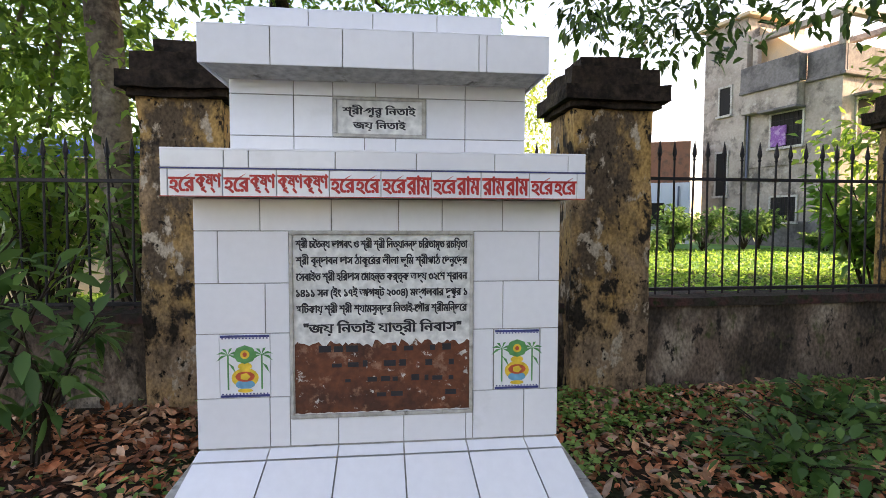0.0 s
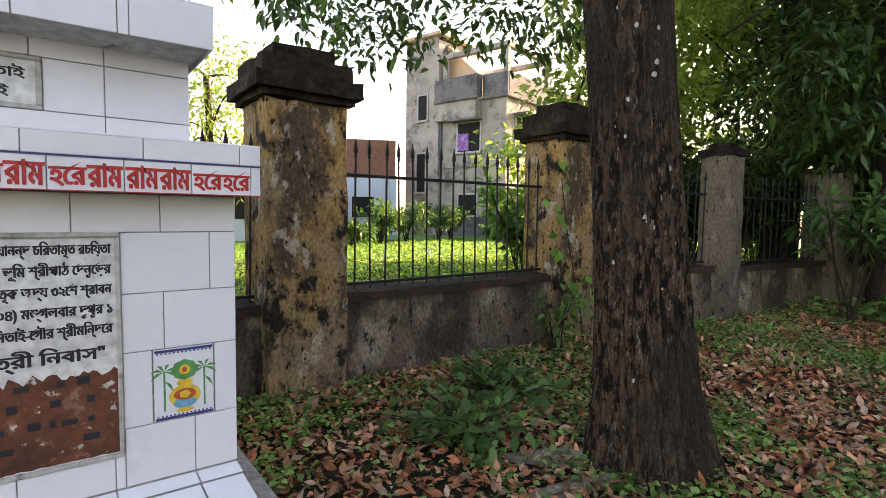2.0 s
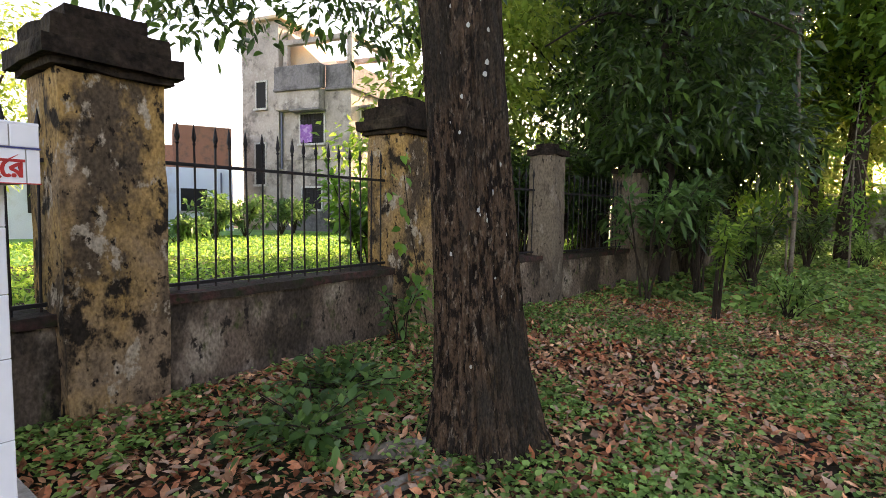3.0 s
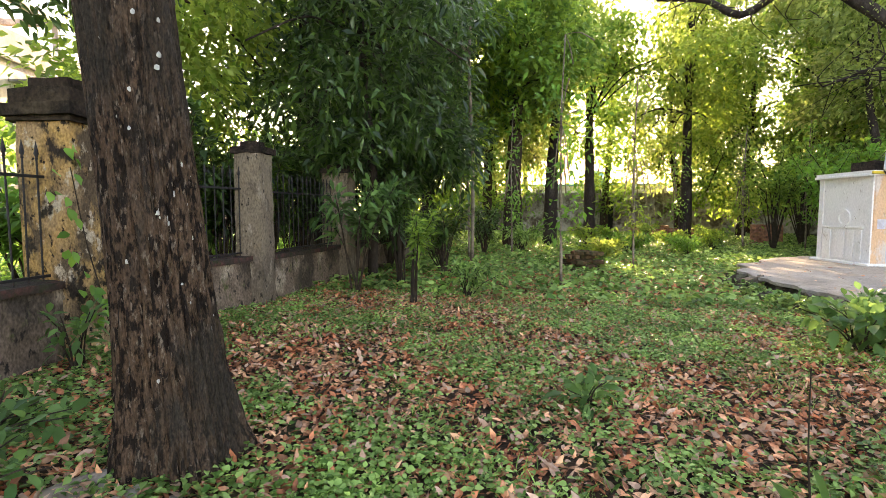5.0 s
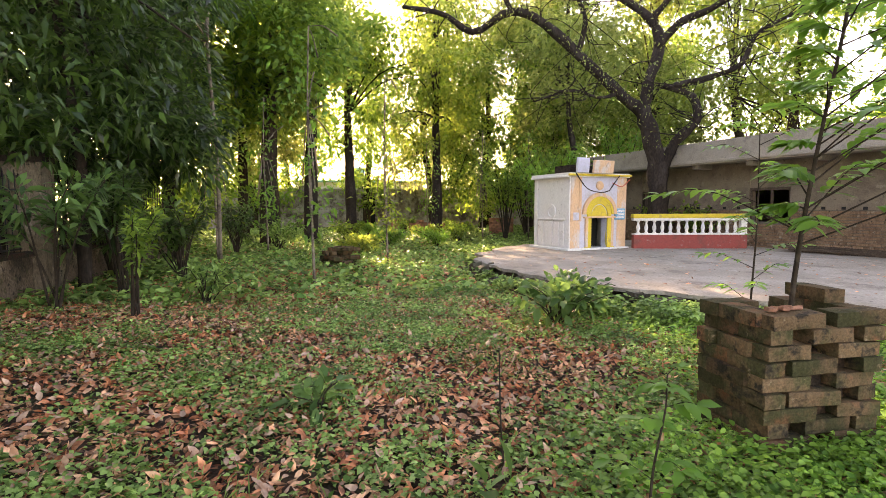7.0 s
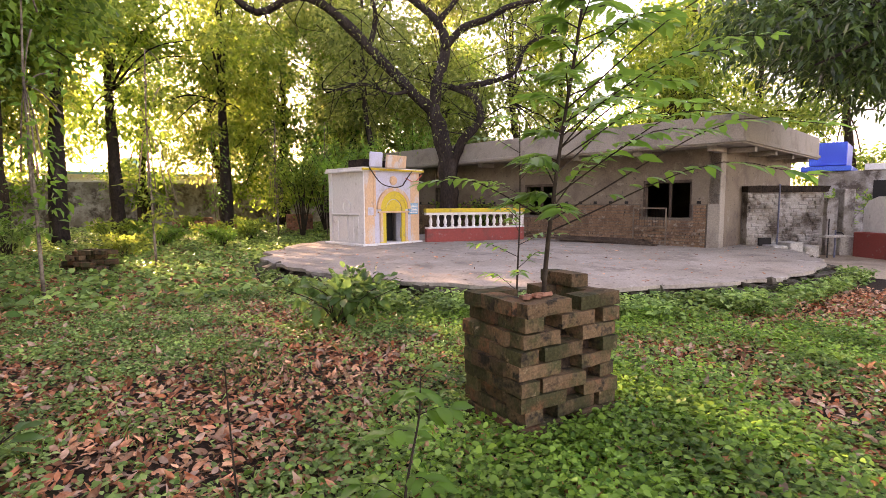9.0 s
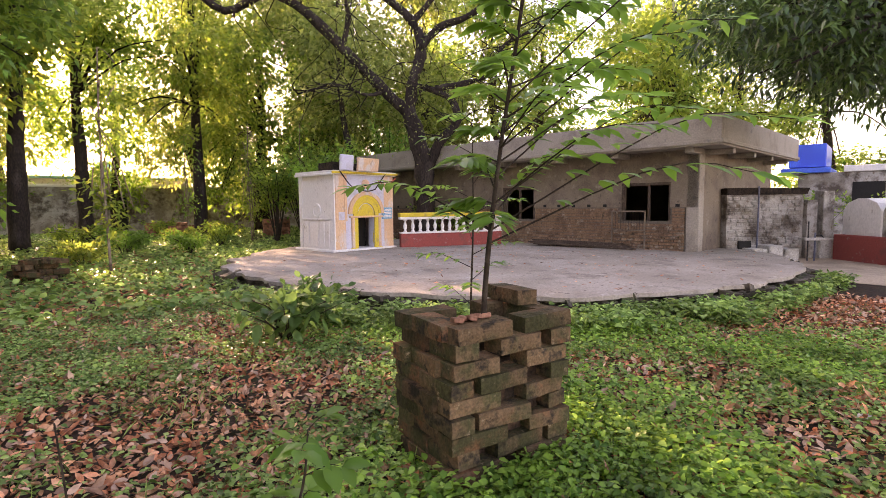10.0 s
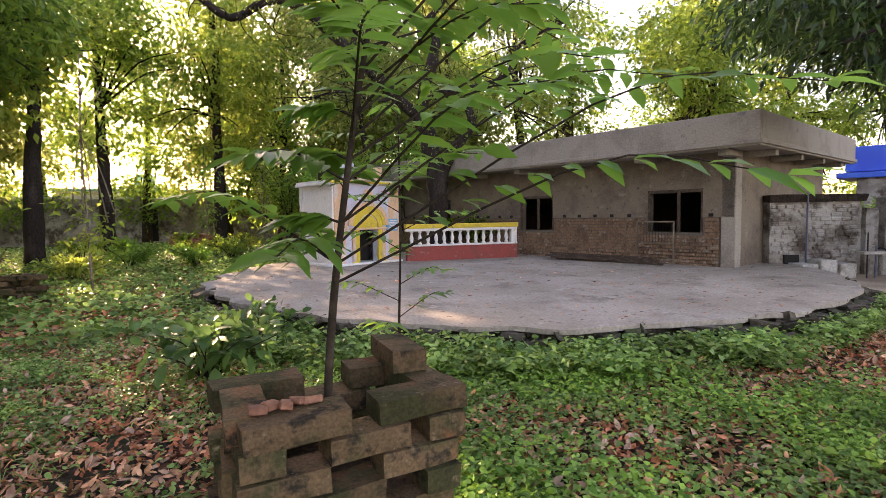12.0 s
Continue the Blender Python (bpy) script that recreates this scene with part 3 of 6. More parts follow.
xs = [-3000, -400, -90, -30, -12, *np.arange(-6, 20, 0.35), *np.arange(20, 60, 4), 90, 250, 3000]
ys = [-3000, -400, -90, -40, -24, *np.arange(-17, 6, 0.35), *np.arange(6, 40, 4), 60, 250, 3000]
raw("ground", [(x, y, gz(x, y)) for y in ys for x in xs],
    [(j * len(xs) + i, j * len(xs) + i + 1, (j + 1) * len(xs) + i + 1, (j + 1) * len(xs) + i) for j in range(len(ys) - 1) for i in range(len(xs) - 1)], "soil", smooth=True)
tagged(bpy.data.objects["ground"], "brown earth floor with leaf litter and weeds", "ground", kind="structure")
lawn = raw("ground_lawn", [(x, y, 0.03 + 0.04 * noise.noise(Vector((x, y, 0)) * 0.5) + (gz(x, y) if y < 8 else 0)) for y in np.linspace(4.0, 30, 27) for x in np.linspace(-14, 40, 37)],
           [(j * 37 + i, j * 37 + i + 1, j * 37 + i + 38, j * 37 + i + 37) for j in range(26) for i in range(36)], "lawn", smooth=True)
tagged(lawn, "sunny green lawn behind the iron fence", "lawn", kind="structure")


# ---- monument ----
def monument():
    t = thing("memorial_monument", "white tiled memorial monument with painted Bengali lettering", "monument", (-0.028, 2.0, 0))
    yb = 0.72  # depth of the shaft
    part("core", box(-0.698, 0.008, 0.3, 0.698, yb, 1.40, 0.004), "grout", t)
    part("upper_core", box(-0.588, 0.108, 1.5, 0.578, yb - 0.06, 1.90, 0.004), "grout", t)

    def tiles(xs, z0, z1, y, g=0.0016, th=0.008):
        for a, b in zip(xs, xs[1:]):
            part("tile", box(a + g, y, z0 + g, b - g, y + th, z1 - g, 0.0015), "tile", t)

    e = 0.703
    tiles([-e, -0.462, -0.197, 0.058, 0.228, 0.468, e], 1.269, 1.392, 0)
    for xs in ([-e, -0.617, -0.357], [0.352, 0.618, e]):
        tiles(xs, 1.071, 1.269, 0)
    for xs in ([-e, -0.447, -0.357], [0.352, 0.473, e]):
        tiles(xs, 0.879, 1.071, 0)
    for xs in ([-e, -0.617], [-0.432, -0.357], [0.352, 0.436], [0.628, e]):
        tiles(xs, 0.631, 0.879, 0)
    tiles([-e, -0.435, -0.359], 0.436, 0.631, 0)
    tiles([0.354, 0.563, e], 0.436, 0.631, 0)
    tiles([-0.359, -0.176, 0.078, 0.326, 0.354], 0.436, 0.543, 0)
    for s, x in ((-1, -e), (1, e)):  # flanks
        for k, z in enumerate((0.436, 0.631, 0.879, 1.071, 1.269)):
            zt = (0.631, 0.879, 1.071, 1.269, 1.392)[k]
            cut = 0.25 + 0.1 * (k % 2)
            for a, b in ((0.002, cut), (cut, cut + 0.25), (cut + 0.25, yb)):
                if b - a > 0.03:
                    part("tile", box(min(x, x - s * 0.006), a + 0.002, z + 0.002, max(x, x - s * 0.006), b - 0.002, zt - 0.002, 0.0015), "tile", t)
    # flared foot
    for k, (y0, z0, y1, z1, w0, w1) in enumerate(((0.0, 0.434, -0.045, 0.405, 0.703, 0.712), (-0.045, 0.404, -0.24, 0.225, 0.712, 0.785))):
        xs = [-1, -0.62, -0.25, 0.11, 0.464, 0.80, 1]
        for a, b in zip(xs, xs[1:]):
            g = 0.003
            bm = loft([[(a * w0 + g, y0 - 0.001, z0 - g), (b * w0 - g, y0 - 0.001, z0 - g), (b * w0 - g, y0 + 0.05, z0 - g - 0.01), (a * w0 + g, y0 + 0.05, z0 - g - 0.01)],
                       [(a * w1 + g, y1, z1 + g), (b * w1 - g, y1, z1 + g), (b * w1 - g, y1 + 0.06, z1), (a * w1 + g, y1 + 0.06, z1)]])
            bmesh.ops.recalc_face_normals(bm, faces=bm.faces[:])
            part("tile", bm, "tile", t)
    part("foot_core", loft([[(-0.698, 0.0, 0.43), (0.698, 0.0, 0.43), (0.698, yb, 0.43), (-0.698, yb, 0.43)], [(-0.705, -0.03, 0.39), (0.705, -0.03, 0.39), (0.705, yb, 0.39), (-0.705, yb, 0.39)],
                            [(-0.79, -0.23, 0.21), (0.79, -0.23, 0.21), (0.79, yb, 0.21), (-0.79, yb, 0.21)]][::-1]), "cement", t)
    part("plinth", box(-0.88, -0.34, -0.15, 0.88, yb + 0.05, 0.205, 0.012, wob=0.0), "cement", t, "grey cement plinth")
    # band with the red lettering
    part("band_core", box(-0.762, -0.112, 1.394, 0.752, yb, 1.552, 0.003), "cement", t)
    tiles([-0.768, -0.554, -0.47, -0.17, 0.12, 0.41, 0.69, 0.759], 1.492, 1.556, -0.12)
    xs = [-0.768, -0.742, *[-0.742 + 0.1835 * k for k in range(1, 9)], 0.759]
    tiles(xs, 1.39, 1.489, -0.12)
    part("band_top", box(-0.768, -0.12, 1.5525, 0.759, yb, 1.562, 0.003), "tile", t)
    part("band_trim", box(-0.768, -0.1225, 1.4885, 0.759, -0.119, 1.4925), "blue_ink", t)
    part("band_trim", box(-0.768, -0.1225, 1.3915, 0.759, -0.119, 1.3945), "red_ink", t)
    words = ["হের", "কৃষ্ণ", "হের", "কৃষ্ণ", "কৃষ্ণ", "কৃষ্ণ", "হের", "হের", "হের", "রাম", "হের", "রাম", "রাম", "রাম", "হের", "হের"]
    for k, w in enumerate(words):
        lettering(w, 0.086, 0.07, "red_ink", t, pose(-0.742 + 0.1835 * (k // 2) + (0.048, 0.136)[k % 2], -0.1215, 1.439, 90))
    # upper block with its plaque
    f = 0.1
    tiles([-0.594, -0.35, -0.198, -0.03, 0.14, 0.331, 0.582], 1.80, 1.868, f)
    tiles([-0.594, -0.35, -0.198], 1.64, 1.80, f)
    tiles([0.171, 0.331, 0.582], 1.64, 1.80, f)
    tiles([-0.594, -0.35, -0.075, 0.05, 0.331, 0.582], 1.562, 1.64, f)
    part("plaque", box(-0.183, f + 0.003, 1.652, 0.156, f + 0.02, 1.79, 0.002), "marble", t, "small white plaque with black painted words")
    for a in ((-0.198, 1.64, 0.171, 1.654), (-0.198, 1.787, 0.171, 1.80), (-0.198, 1.654, -0.181, 1.787), (0.154, 1.654, 0.171, 1.787)):
        part("plaque_frame", box(a[0], f - 0.006, a[1], a[2], f + 0.02, a[3], 0.003, wob=0.002), "cement", t)
    lettering("শ্রী গুরু িনতাই", 0.29, 0.05, "ink", t, pose(-0.015, f + 0.002, 1.745, 90))
    lettering("জয় িনতাই", 0.21, 0.045, "ink", t, pose(-0.015, f + 0.002, 1.69, 90))
    # cornice, slab and crown
    part("cornice", loft([[(-0.6, 0.096, 1.855), (0.585, 0.096, 1.855), (0.585, yb - 0.05, 1.855), (-0.6, yb - 0.05, 1.855)], [(-0.655, -0.06, 1.885), (0.625, -0.06, 1.885), (0.625, yb, 1.885), (-0.655, yb, 1.885)]]), "cement", t)
    part("slab_core", box(-0.645, -0.07, 1.878, 0.618, yb, 1.996, 0.003), "cement", t)
    tiles([-0.651, -0.40, -0.145, 0.11, 0.355, 0.385, 0.624], 1.862, 2.0, -0.08)
    part("slab_top", box(-0.651, -0.08, 1.9965, 0.624, yb, 2.004, 0.003), "tile", t)
    for x in (-0.651, 0.618):
        part("tile", box(x, -0.07, 1.866, x + 0.006, yb, 1.994, 0.001), "tile", t)
    part("crown_core", box(-0.525, 0.11, 2.0, 0.472, yb - 0.1, 2.125, 0.003), "cement", t)
    tiles([-0.531, -0.29, -0.04, 0.215, 0.478], 2.005, 2.13, 0.1)
    part("crown_top", box(-0.531, 0.1, 2.1255, 0.478, yb - 0.1, 2.134, 0.003), "tile", t)
    for x in (-0.594, 0.576):
        part("tile", box(x, 0.11, 1.565, x + 0.006, yb - 0.06, 1.86, 0.001), "tile", t)
    # inscription panel
    part("inscription_panel", box(-0.345, 0.003, 0.556, 0.34, 0.02, 1.257, 0.002), "marble", t, "white marble panel with black painted inscription")
    for a in ((-0.357, 0.543, 0.352, 0.558), (-0.357, 1.255, 0.352, 1.271), (-0.357, 0.558, -0.343, 1.255), (0.338, 0.558, 0.352, 1.255)):
        part("panel_frame", box(a[0], -0.007, a[1], a[2], 0.02, a[3], 0.003, wob=0.002), "cement", t)
    lines = ["শ্রী চৈতন্য ভাগবৎ ও শ্রী শ্রী িনত্যানন্দ চিরতামৃত রচিয়তা", "শ্রী বৃন্দাবন দাস ঠাকুেরর লীলা ভূিম শ্রীপাঠ েদনুেড়র", "েসবাইত শ্রী হিরদাস েমাহন্ত কর্তৃক অদ্য ৩২েশ শ্রাবন",
             "১৪১১ সন (ইং ১৭ই আগষ্ট ২০০৪) মঙ্গলবার দুপুর ১", "ঘিটকায় শ্রী শ্রী শ্যামসুন্দর িনতাই-েগৗর শ্রীমিন্দের"]
    for k, w in enumerate(lines):
        lettering(w, 0.66, 0.053, "ink", t, pose(-0.002, 0.002, 1.218 - 0.0625 * k, 90))
    lettering("\"জয় িনতাই যাত্রী িনবাস\"", 0.61, 0.066, "ink", t, pose(0.0, 0.002, 0.892, 90))
    # rusty worn patch over the lower lines
    rng = np.random.default_rng(4)
    top = [(-0.34 + 0.68 * k / 60, 0.832 + 0.03 * noise.noise(Vector((k * 0.45, 0, 3))) + 0.018 * noise.noise(Vector((k * 1.9, 4, 0)))) for k in range(61)]
    bm = bmesh.new()
    a = [bm.verts.new((x, 0.0018, z)) for x, z in top]
    b = [bm.verts.new((x, 0.0018, 0.562 + 0.006 * noise.noise(Vector((x * 40, 0, 0))))) for x, z in top]
    for k in range(60):
        bm.faces.new((b[k], b[k + 1], a[k + 1], a[k]))
    part("worn_patch", bm, "rust_paint", t, "rust-brown worn paint over faded lines")
    for row in range(4):
        x = -0.25 + 0.05 * row
        while x < 0.27:
            w = rng.uniform(0.012, 0.05)
            if rng.random() < 0.62:
                part("faded_word", box(x, 0.0008, 0.80 - 0.06 * row, x + w, 0.0016, 0.80 - 0.06 * row + rng.uniform(0.012, 0.026)), "ink", t)
            x += w + rng.uniform(0.008, 0.03)
    # picture tiles: pot with leaf and fruit between two palms
    for cx in (-0.5245, 0.532):
        p = part("picture_tile", box(cx - 0.0925, -0.001, 0.6335, cx + 0.0925, 0.008, 0.8765, 0.0015), "tile", t, "glazed tile with a painted pot between green palms")
        y = -0.0022

        def disc(name, x, z, rx, rz, mat, n=18, lift=0.0):
            bm = bmesh.new()
            bm.faces.new([bm.verts.new((cx + x + rx * math.cos(2 * math.pi * i / n), y - lift, 0.755 + z + rz * math.sin(2 * math.pi * i / n))) for i in range(n)][::1])
            part(name, bm, mat, p)

        for z in (0.8665, 0.6365):
            part("border", box(cx - 0.09, y, z - 0.001, cx + 0.09, y + 0.001, z + 0.008), "blue_ink", p)
            bm = bmesh.new()
            for k in range(14):
                xk = cx - 0.082 + k * 0.0126
                zz = z - 0.007 if z > 0.8 else z + 0.009
                box(xk - 0.0028, y, zz, xk + 0.0028, y + 0.001, zz + 0.005, bm=bm)
            part("border_dots", bm, "blue_ink", p)
        disc("pot", 0, -0.045, 0.05, 0.038, "p_yellow")
        disc("pot_band", 0, -0.07, 0.036, 0.018, "p_blue", lift=0.0004)
        disc("pot_neck", 0, 0.0, 0.026, 0.014, "p_yellow", lift=0.0004)
        disc("pot_foot", 0, -0.094, 0.028, 0.008, "p_yellow", lift=0.0006)
        disc("pot_mark", 0, -0.04, 0.036, 0.02, "p_red", 14, lift=0.0008)
        disc("pot_star", 0, -0.04, 0.02, 0.015, "p_yellow", 5, lift=0.0012)
        disc("leaf", 0, 0.045, 0.042, 0.036, "p_green", 8, lift=0.0006)
        disc("fruit", 0, 0.045, 0.017, 0.017, "p_yellow", lift=0.0010)
        disc("fruit_mark", 0, 0.045, 0.008, 0.009, "p_red", lift=0.0014)
        for s in (-1, 1):
            bm = box(cx + s * 0.062 - 0.003, y, 0.665, cx + s * 0.062 + 0.003, y + 0.001, 0.80)
            for a in (20, 70, 120, 160, 200, 340, -50):
                d = Vector((math.cos(radians(a)), 0, math.sin(radians(a)) * 0.9))
                o = Vector((cx + s * 0.062, y, 0.80 if a != -50 else 0.77))
                q = d.cross(Vector((0, 1, 0))) * 0.005
                bm.faces.new([bm.verts.new(v) for v in (o, o + d * 0.025 - q, o + d * 0.045 + Vector((0, 0, -0.012)), o + d * 0.025 + q)])
            part("palm", bm, "p_green", p)
    return t


monument()


# ---- fence ----
def pillar(label, x, y, w, h, z0, depth, seed, cap=True):
    """A plastered gate-post, its stepped cap black with weather. x, y: middle of the front face at the foot."""
    t = thing("fence_pillar", label, "pillar", (x, y, z0), group="pillars of the fence")
    part("shaft", box(-w / 2, 0, -0.25, w / 2, depth, h, wob=0.022, cuts=9, seed=seed), "pillar" if cap else "pillar_grey", t, "ochre plaster stained black and grey" if cap else "grey-brown plaster, cracked and stained")
    e = 0.09
    steps = [(e * 0.5, h, h + 0.05), (e, h + 0.045, h + 0.15), (e * 0.3, h + 0.145, h + 0.27), (-0.07, h + 0.265, h + 0.37)] if cap else [(0.03, h, h + 0.08), (-0.06, h + 0.075, h + 0.15)]
    for o, a, b in steps:
        part("cap_course", box(-w / 2 - o, -o, a, w / 2 + o, depth + o, b, wob=0.02, cuts=5, seed=seed + a), "cap", t, "blackened stepped cap course")
    return t


pillar("weathered ochre plaster pillar beside the monument", -1.3, 3.45, 0.5, 1.98, 0.09, 0.5, 1)
pillar("weathered ochre plaster pillar with blackened stepped cap", 1.53, 3.43, 0.56, 1.98, 0.09, 0.5, 2)
pillar("weathered ochre pillar with vine at its foot", 4.36, 3.46, 0.54, 1.98, 0.1, 0.5, 3)
pillar("grey weathered pillar with cracked plaster and broken cap", 6.70, 3.03, 0.34, 2.0, 0.08, 0.36, 4, cap=False)
pillar("dark weathered pillar behind the shrubs", 9.3, 2.7, 0.46, 1.95, 0.05, 0.45, 5, cap=False)

bar_bm = lathe([(0.008, 0), (0.008, 1.02), (0.014, 1.03), (0.008, 1.04), (0.018, 1.07), (0.014, 1.1), (0.002, 1.17)], 6)
bar_mesh = bpy.data.meshes.new("bar")
bar_bm.to_mesh(bar_mesh)
bar_bm.free()
bar_mesh.materials.append(M["iron"])


def panel(label, a, b, zt, seed, rust=0.0, bars=True, gap=0.133):
    """A dwarf wall from a to b with a mossy coping, and the spear-topped iron fence that stands on it."""
    a, b = Vector((*a, 0)), Vector((*b, 0))
    n = (b - a).length
    ang = math.degrees(math.atan2((b - a).y, (b - a).x))
    w = thing("fence_wall", label, "wall", (a.x, a.y, 0), ang, group="low walls of the fence")
    part("wall_body", box(0, 0, -0.2, n, 0.26, zt - 0.06, wob=0.02, cuts=11, seed=seed), "low_wall", w, "stained grey plaster")
    part("coping", box(0, -0.03, zt - 0.065, n, 0.29, zt, wob=0.018, cuts=11, seed=seed + 9), "coping", w, "blackened mossy coping")
    if not bars:
        return
    f = thing("iron_fence", "black wrought-iron fence with spear-topped bars", "fence", (a.x, a.y, zt - 0.02), ang, group="iron fence panels")
    for z in (0.06, 0.885):
        part("rail", box(0, 0.115, z - 0.012, n, 0.14, z + 0.012, 0.002), "iron", f)
    k = int(n / gap)
    rng = np.random.default_rng(seed)
    for i in range(k):
        piece("bar", bar_mesh, f, pose((i + 0.5) * n / k, 0.128, 0, rng.normal() * 0.4, rng.normal() * 0.5, rng.uniform(0, 90)))


panel("low stained plaster wall under the iron fence", (-4.4, 3.56), (-1.5, 3.56), 0.70, 3)
panel("low stained plaster wall behind the monument", (-1.06, 3.56), (1.28, 3.56), 0.72, 4)
panel("low stained plaster wall under the iron fence", (1.79, 3.54), (4.11, 3.6), 0.76, 5)
panel("low stained plaster wall with creeper", (4.61, 3.58), (6.55, 3.18), 0.76, 6)
panel("low dark mossy wall by the shrubs", (6.86, 3.12), (9.1, 2.85), 0.74, 7)
panel("low dark mossy wall deep in the trees", (9.5, 2.8), (14.5, 2.1), 0.7, 8)


# ---- round platform ----
def platform():
    t = thing("round_platform", "round grey concrete platform with a crumbling stone edge", "platform", (9.3, -10.4, 0))
    n = 220
    edge = lambda i, o, s: 5.95 + o + s * (0.24 * noise.noise(Vector((math.cos(2 * math.pi * i / n) * 9, math.sin(2 * math.pi * i / n) * 9, 0))) + 0.045 * noise.noise(Vector((i * 0.37, 0, 5))))
    ring = lambda o, z, s=1.0: [(edge(i, o, s) * math.cos(2 * math.pi * i / n), edge(i, o, s) * math.sin(2 * math.pi * i / n), z + 0.008 * noise.noise(Vector((i * 0.6, z, 0)))) for i in range(n)]
    part("slab", loft([ring(-0.03, 0.13), ring(0.0, 0.14), ring(0.0, 0.193), ring(-0.04, 0.2), ring(-3, 0.205), ring(-5, 0.206)]), "slab", t, "worn concrete slab with cracked edge")
    part("base", loft([ring(-0.12, -0.3), ring(-0.18, 0.135)]), "rubble", t)
    rng = np.random.default_rng(11)
    bm = bmesh.new()
    for k in range(620):  # loose stones and slabs of the edge
        a = radians(rng.uniform(60, 285))
        r = 5.92 + rng.uniform(-0.1, 0.36)
        s = rng.uniform(0.07, 0.22)
        m = pose(r * math.cos(a), r * math.sin(a), (rng.uniform(-0.08, 0.13) if r < 6.06 else rng.uniform(-0.1, 0.0)), rng.uniform(-15, 15), rng.uniform(-15, 15), rng.uniform(0, 360))
        g = bmesh.ops.create_cube(bm, size=1.0, matrix=m @ Matrix.Diagonal((s * 1.5, s, s * 0.4, 1)))
        for v in g["verts"]:
            v.co += Vector(rng.normal(size=3) * s * 0.09)
    part("rubble_edge", bm, "rubble", t, "loose mossy stones", kind="stuff")
    return t


platform()
rng = np.random.default_rng(91)
P = np.array([(9.3 + r * math.cos(a), -10.4 + r * math.sin(a), 0.212) for r, a in zip(5.8 * rng.random(900) ** 0.5, rng.uniform(0, 2 * math.pi, 900))])
s = rng.uniform(0.03, 0.09, len(P))
tagged(blades("leaf_litter", P, rng.normal(size=P.shape) * np.array([1, 1, 0.05]), np.array([0, 0, 1.0]) + rng.normal(size=P.shape) * 0.2, s, s * 0.5, "dry", oval=True, droop=-0.1), "dry brown leaves scattered on the concrete platform", "dry leaves", kind="stuff")


# ---- shrine ----
def shrine():
    t = thing("small_shrine", "small white and peach plaster shrine with a yellow arched doorway", "shrine", (12.13, -7.6, 0.2), 7)
    W, D, H = 1.9, 1.55, 1.9  # front along -y, side along +x
    door, top = (-0.72, -1.22), 0.72

    def arch(x, y0, y1, z0, spring, mat, name, proud, ri=None):
        c, r = (y0 + y1) / 2, abs(y1 - y0) / 2
        ri = r - 0.09 if ri is None else ri
        out = [(c + r * math.cos(math.pi * k / 16), spring + r * math.sin(math.pi * k / 16)) for k in range(17)]
        inn = [(c + ri * math.cos(math.pi * k / 16), spring + ri * math.sin(math.pi * k / 16)) for k in range(17)]
        loop_o, loop_i = [(out[0][0], z0), *out, (out[-1][0], z0)], [(inn[0][0], z0), *inn, (inn[-1][0], z0)]
        bm = bmesh.new()
        vo, vi, bo, bi = ([bm.verts.new((xx, y, z)) for y, z in lp] for lp, xx in ((loop_o, x - proud), (loop_i, x - proud), (loop_o, x + 0.05), (loop_i, x + 0.05)))
        for k in range(18):
            bm.faces.new((vo[k], vo[k + 1], vi[k + 1], vi[k]))
            bm.faces.new((bo[k + 1], bo[k], vo[k], vo[k + 1])[::-1])
            bm.faces.new((vi[k], vi[k + 1], bi[k + 1], bi[k])[::-1])
        bmesh.ops.recalc_face_normals(bm, faces=bm.faces[:])
        part(name, bm, mat, t)

    # front wall round the doorway
    part("front_wall", box(0, -0.34, 0, 0.22, 0, H, wob=0.006, cuts=4), "sh_peach", t)
    part("front_wall", box(0.002, -0.7, 0, 0.22, -0.34, H - 0.001, wob=0.006, cuts=4), "sh_lilac", t)
    part("front_wall", box(0.002, -1.58, 0, 0.22, -1.24, H - 0.001, wob=0.006, cuts=4), "sh_lilac", t)
    part("front_wall", box(0, -W, 0, 0.22, -1.58, H, wob=0.006, cuts=4), "sh_peach", t)
    part("front_wall", box(0.001, -1.24, 0.84, 0.22, -0.7, H - 0.001, wob=0.004, cuts=4), "sh_lilac", t)
    part("back_wall", box(D - 0.2, -W, 0, D, 0, H), "sh_white", t)
    part("side_wall", box(0.22, -0.2, 0, D - 0.2, 0, H, wob=0.006, cuts=4), "sh_white", t, "white limewash")
    part("side_wall", box(0.22, -W, 0, D - 0.2, -W + 0.2, H), "sh_white", t)
    part("side_skin", box(-0.012, -0.02, 0.0, 0.22, 0.012, H, wob=0.004, cuts=3), "sh_white", t)
    part("roof", box(-0.06, -W - 0.06, H, D + 0.06, 0.06, H + 0.1, wob=0.01, cuts=4), "sh_white", t)
    part("cornice", box(-0.1, -W - 0.1, H + 0.02, -0.058, 0.1, H + 0.075, 0.01), "sh_yellow", t, "yellow painted cornice")
    part("cornice", box(-0.055, 0.058, H - 0.02, D + 0.05, 0.1, H + 0.04, 0.01), "sh_white", t)
    part("plinth", box(-0.09, -W - 0.05, -0.1, D + 0.1, 0.1, 0.05, 0.015, wob=0.012, cuts=0), "sh_white", t)
    # arch mouldings and doorway
    arch(0, -0.4, -1.54, 0.93, 0.93, "sh_peach", "arch_moulding", 0.06, 0.47)
    arch(0, -0.5, -1.44, 0.93, 0.93, "sh_yellow", "arch_moulding", 0.045, 0.4)
    arch(0, -0.57, -1.37, 0.0, 0.93, "sh_yellow", "arch_moulding", 0.03, 0.27)
    bm = bmesh.new()
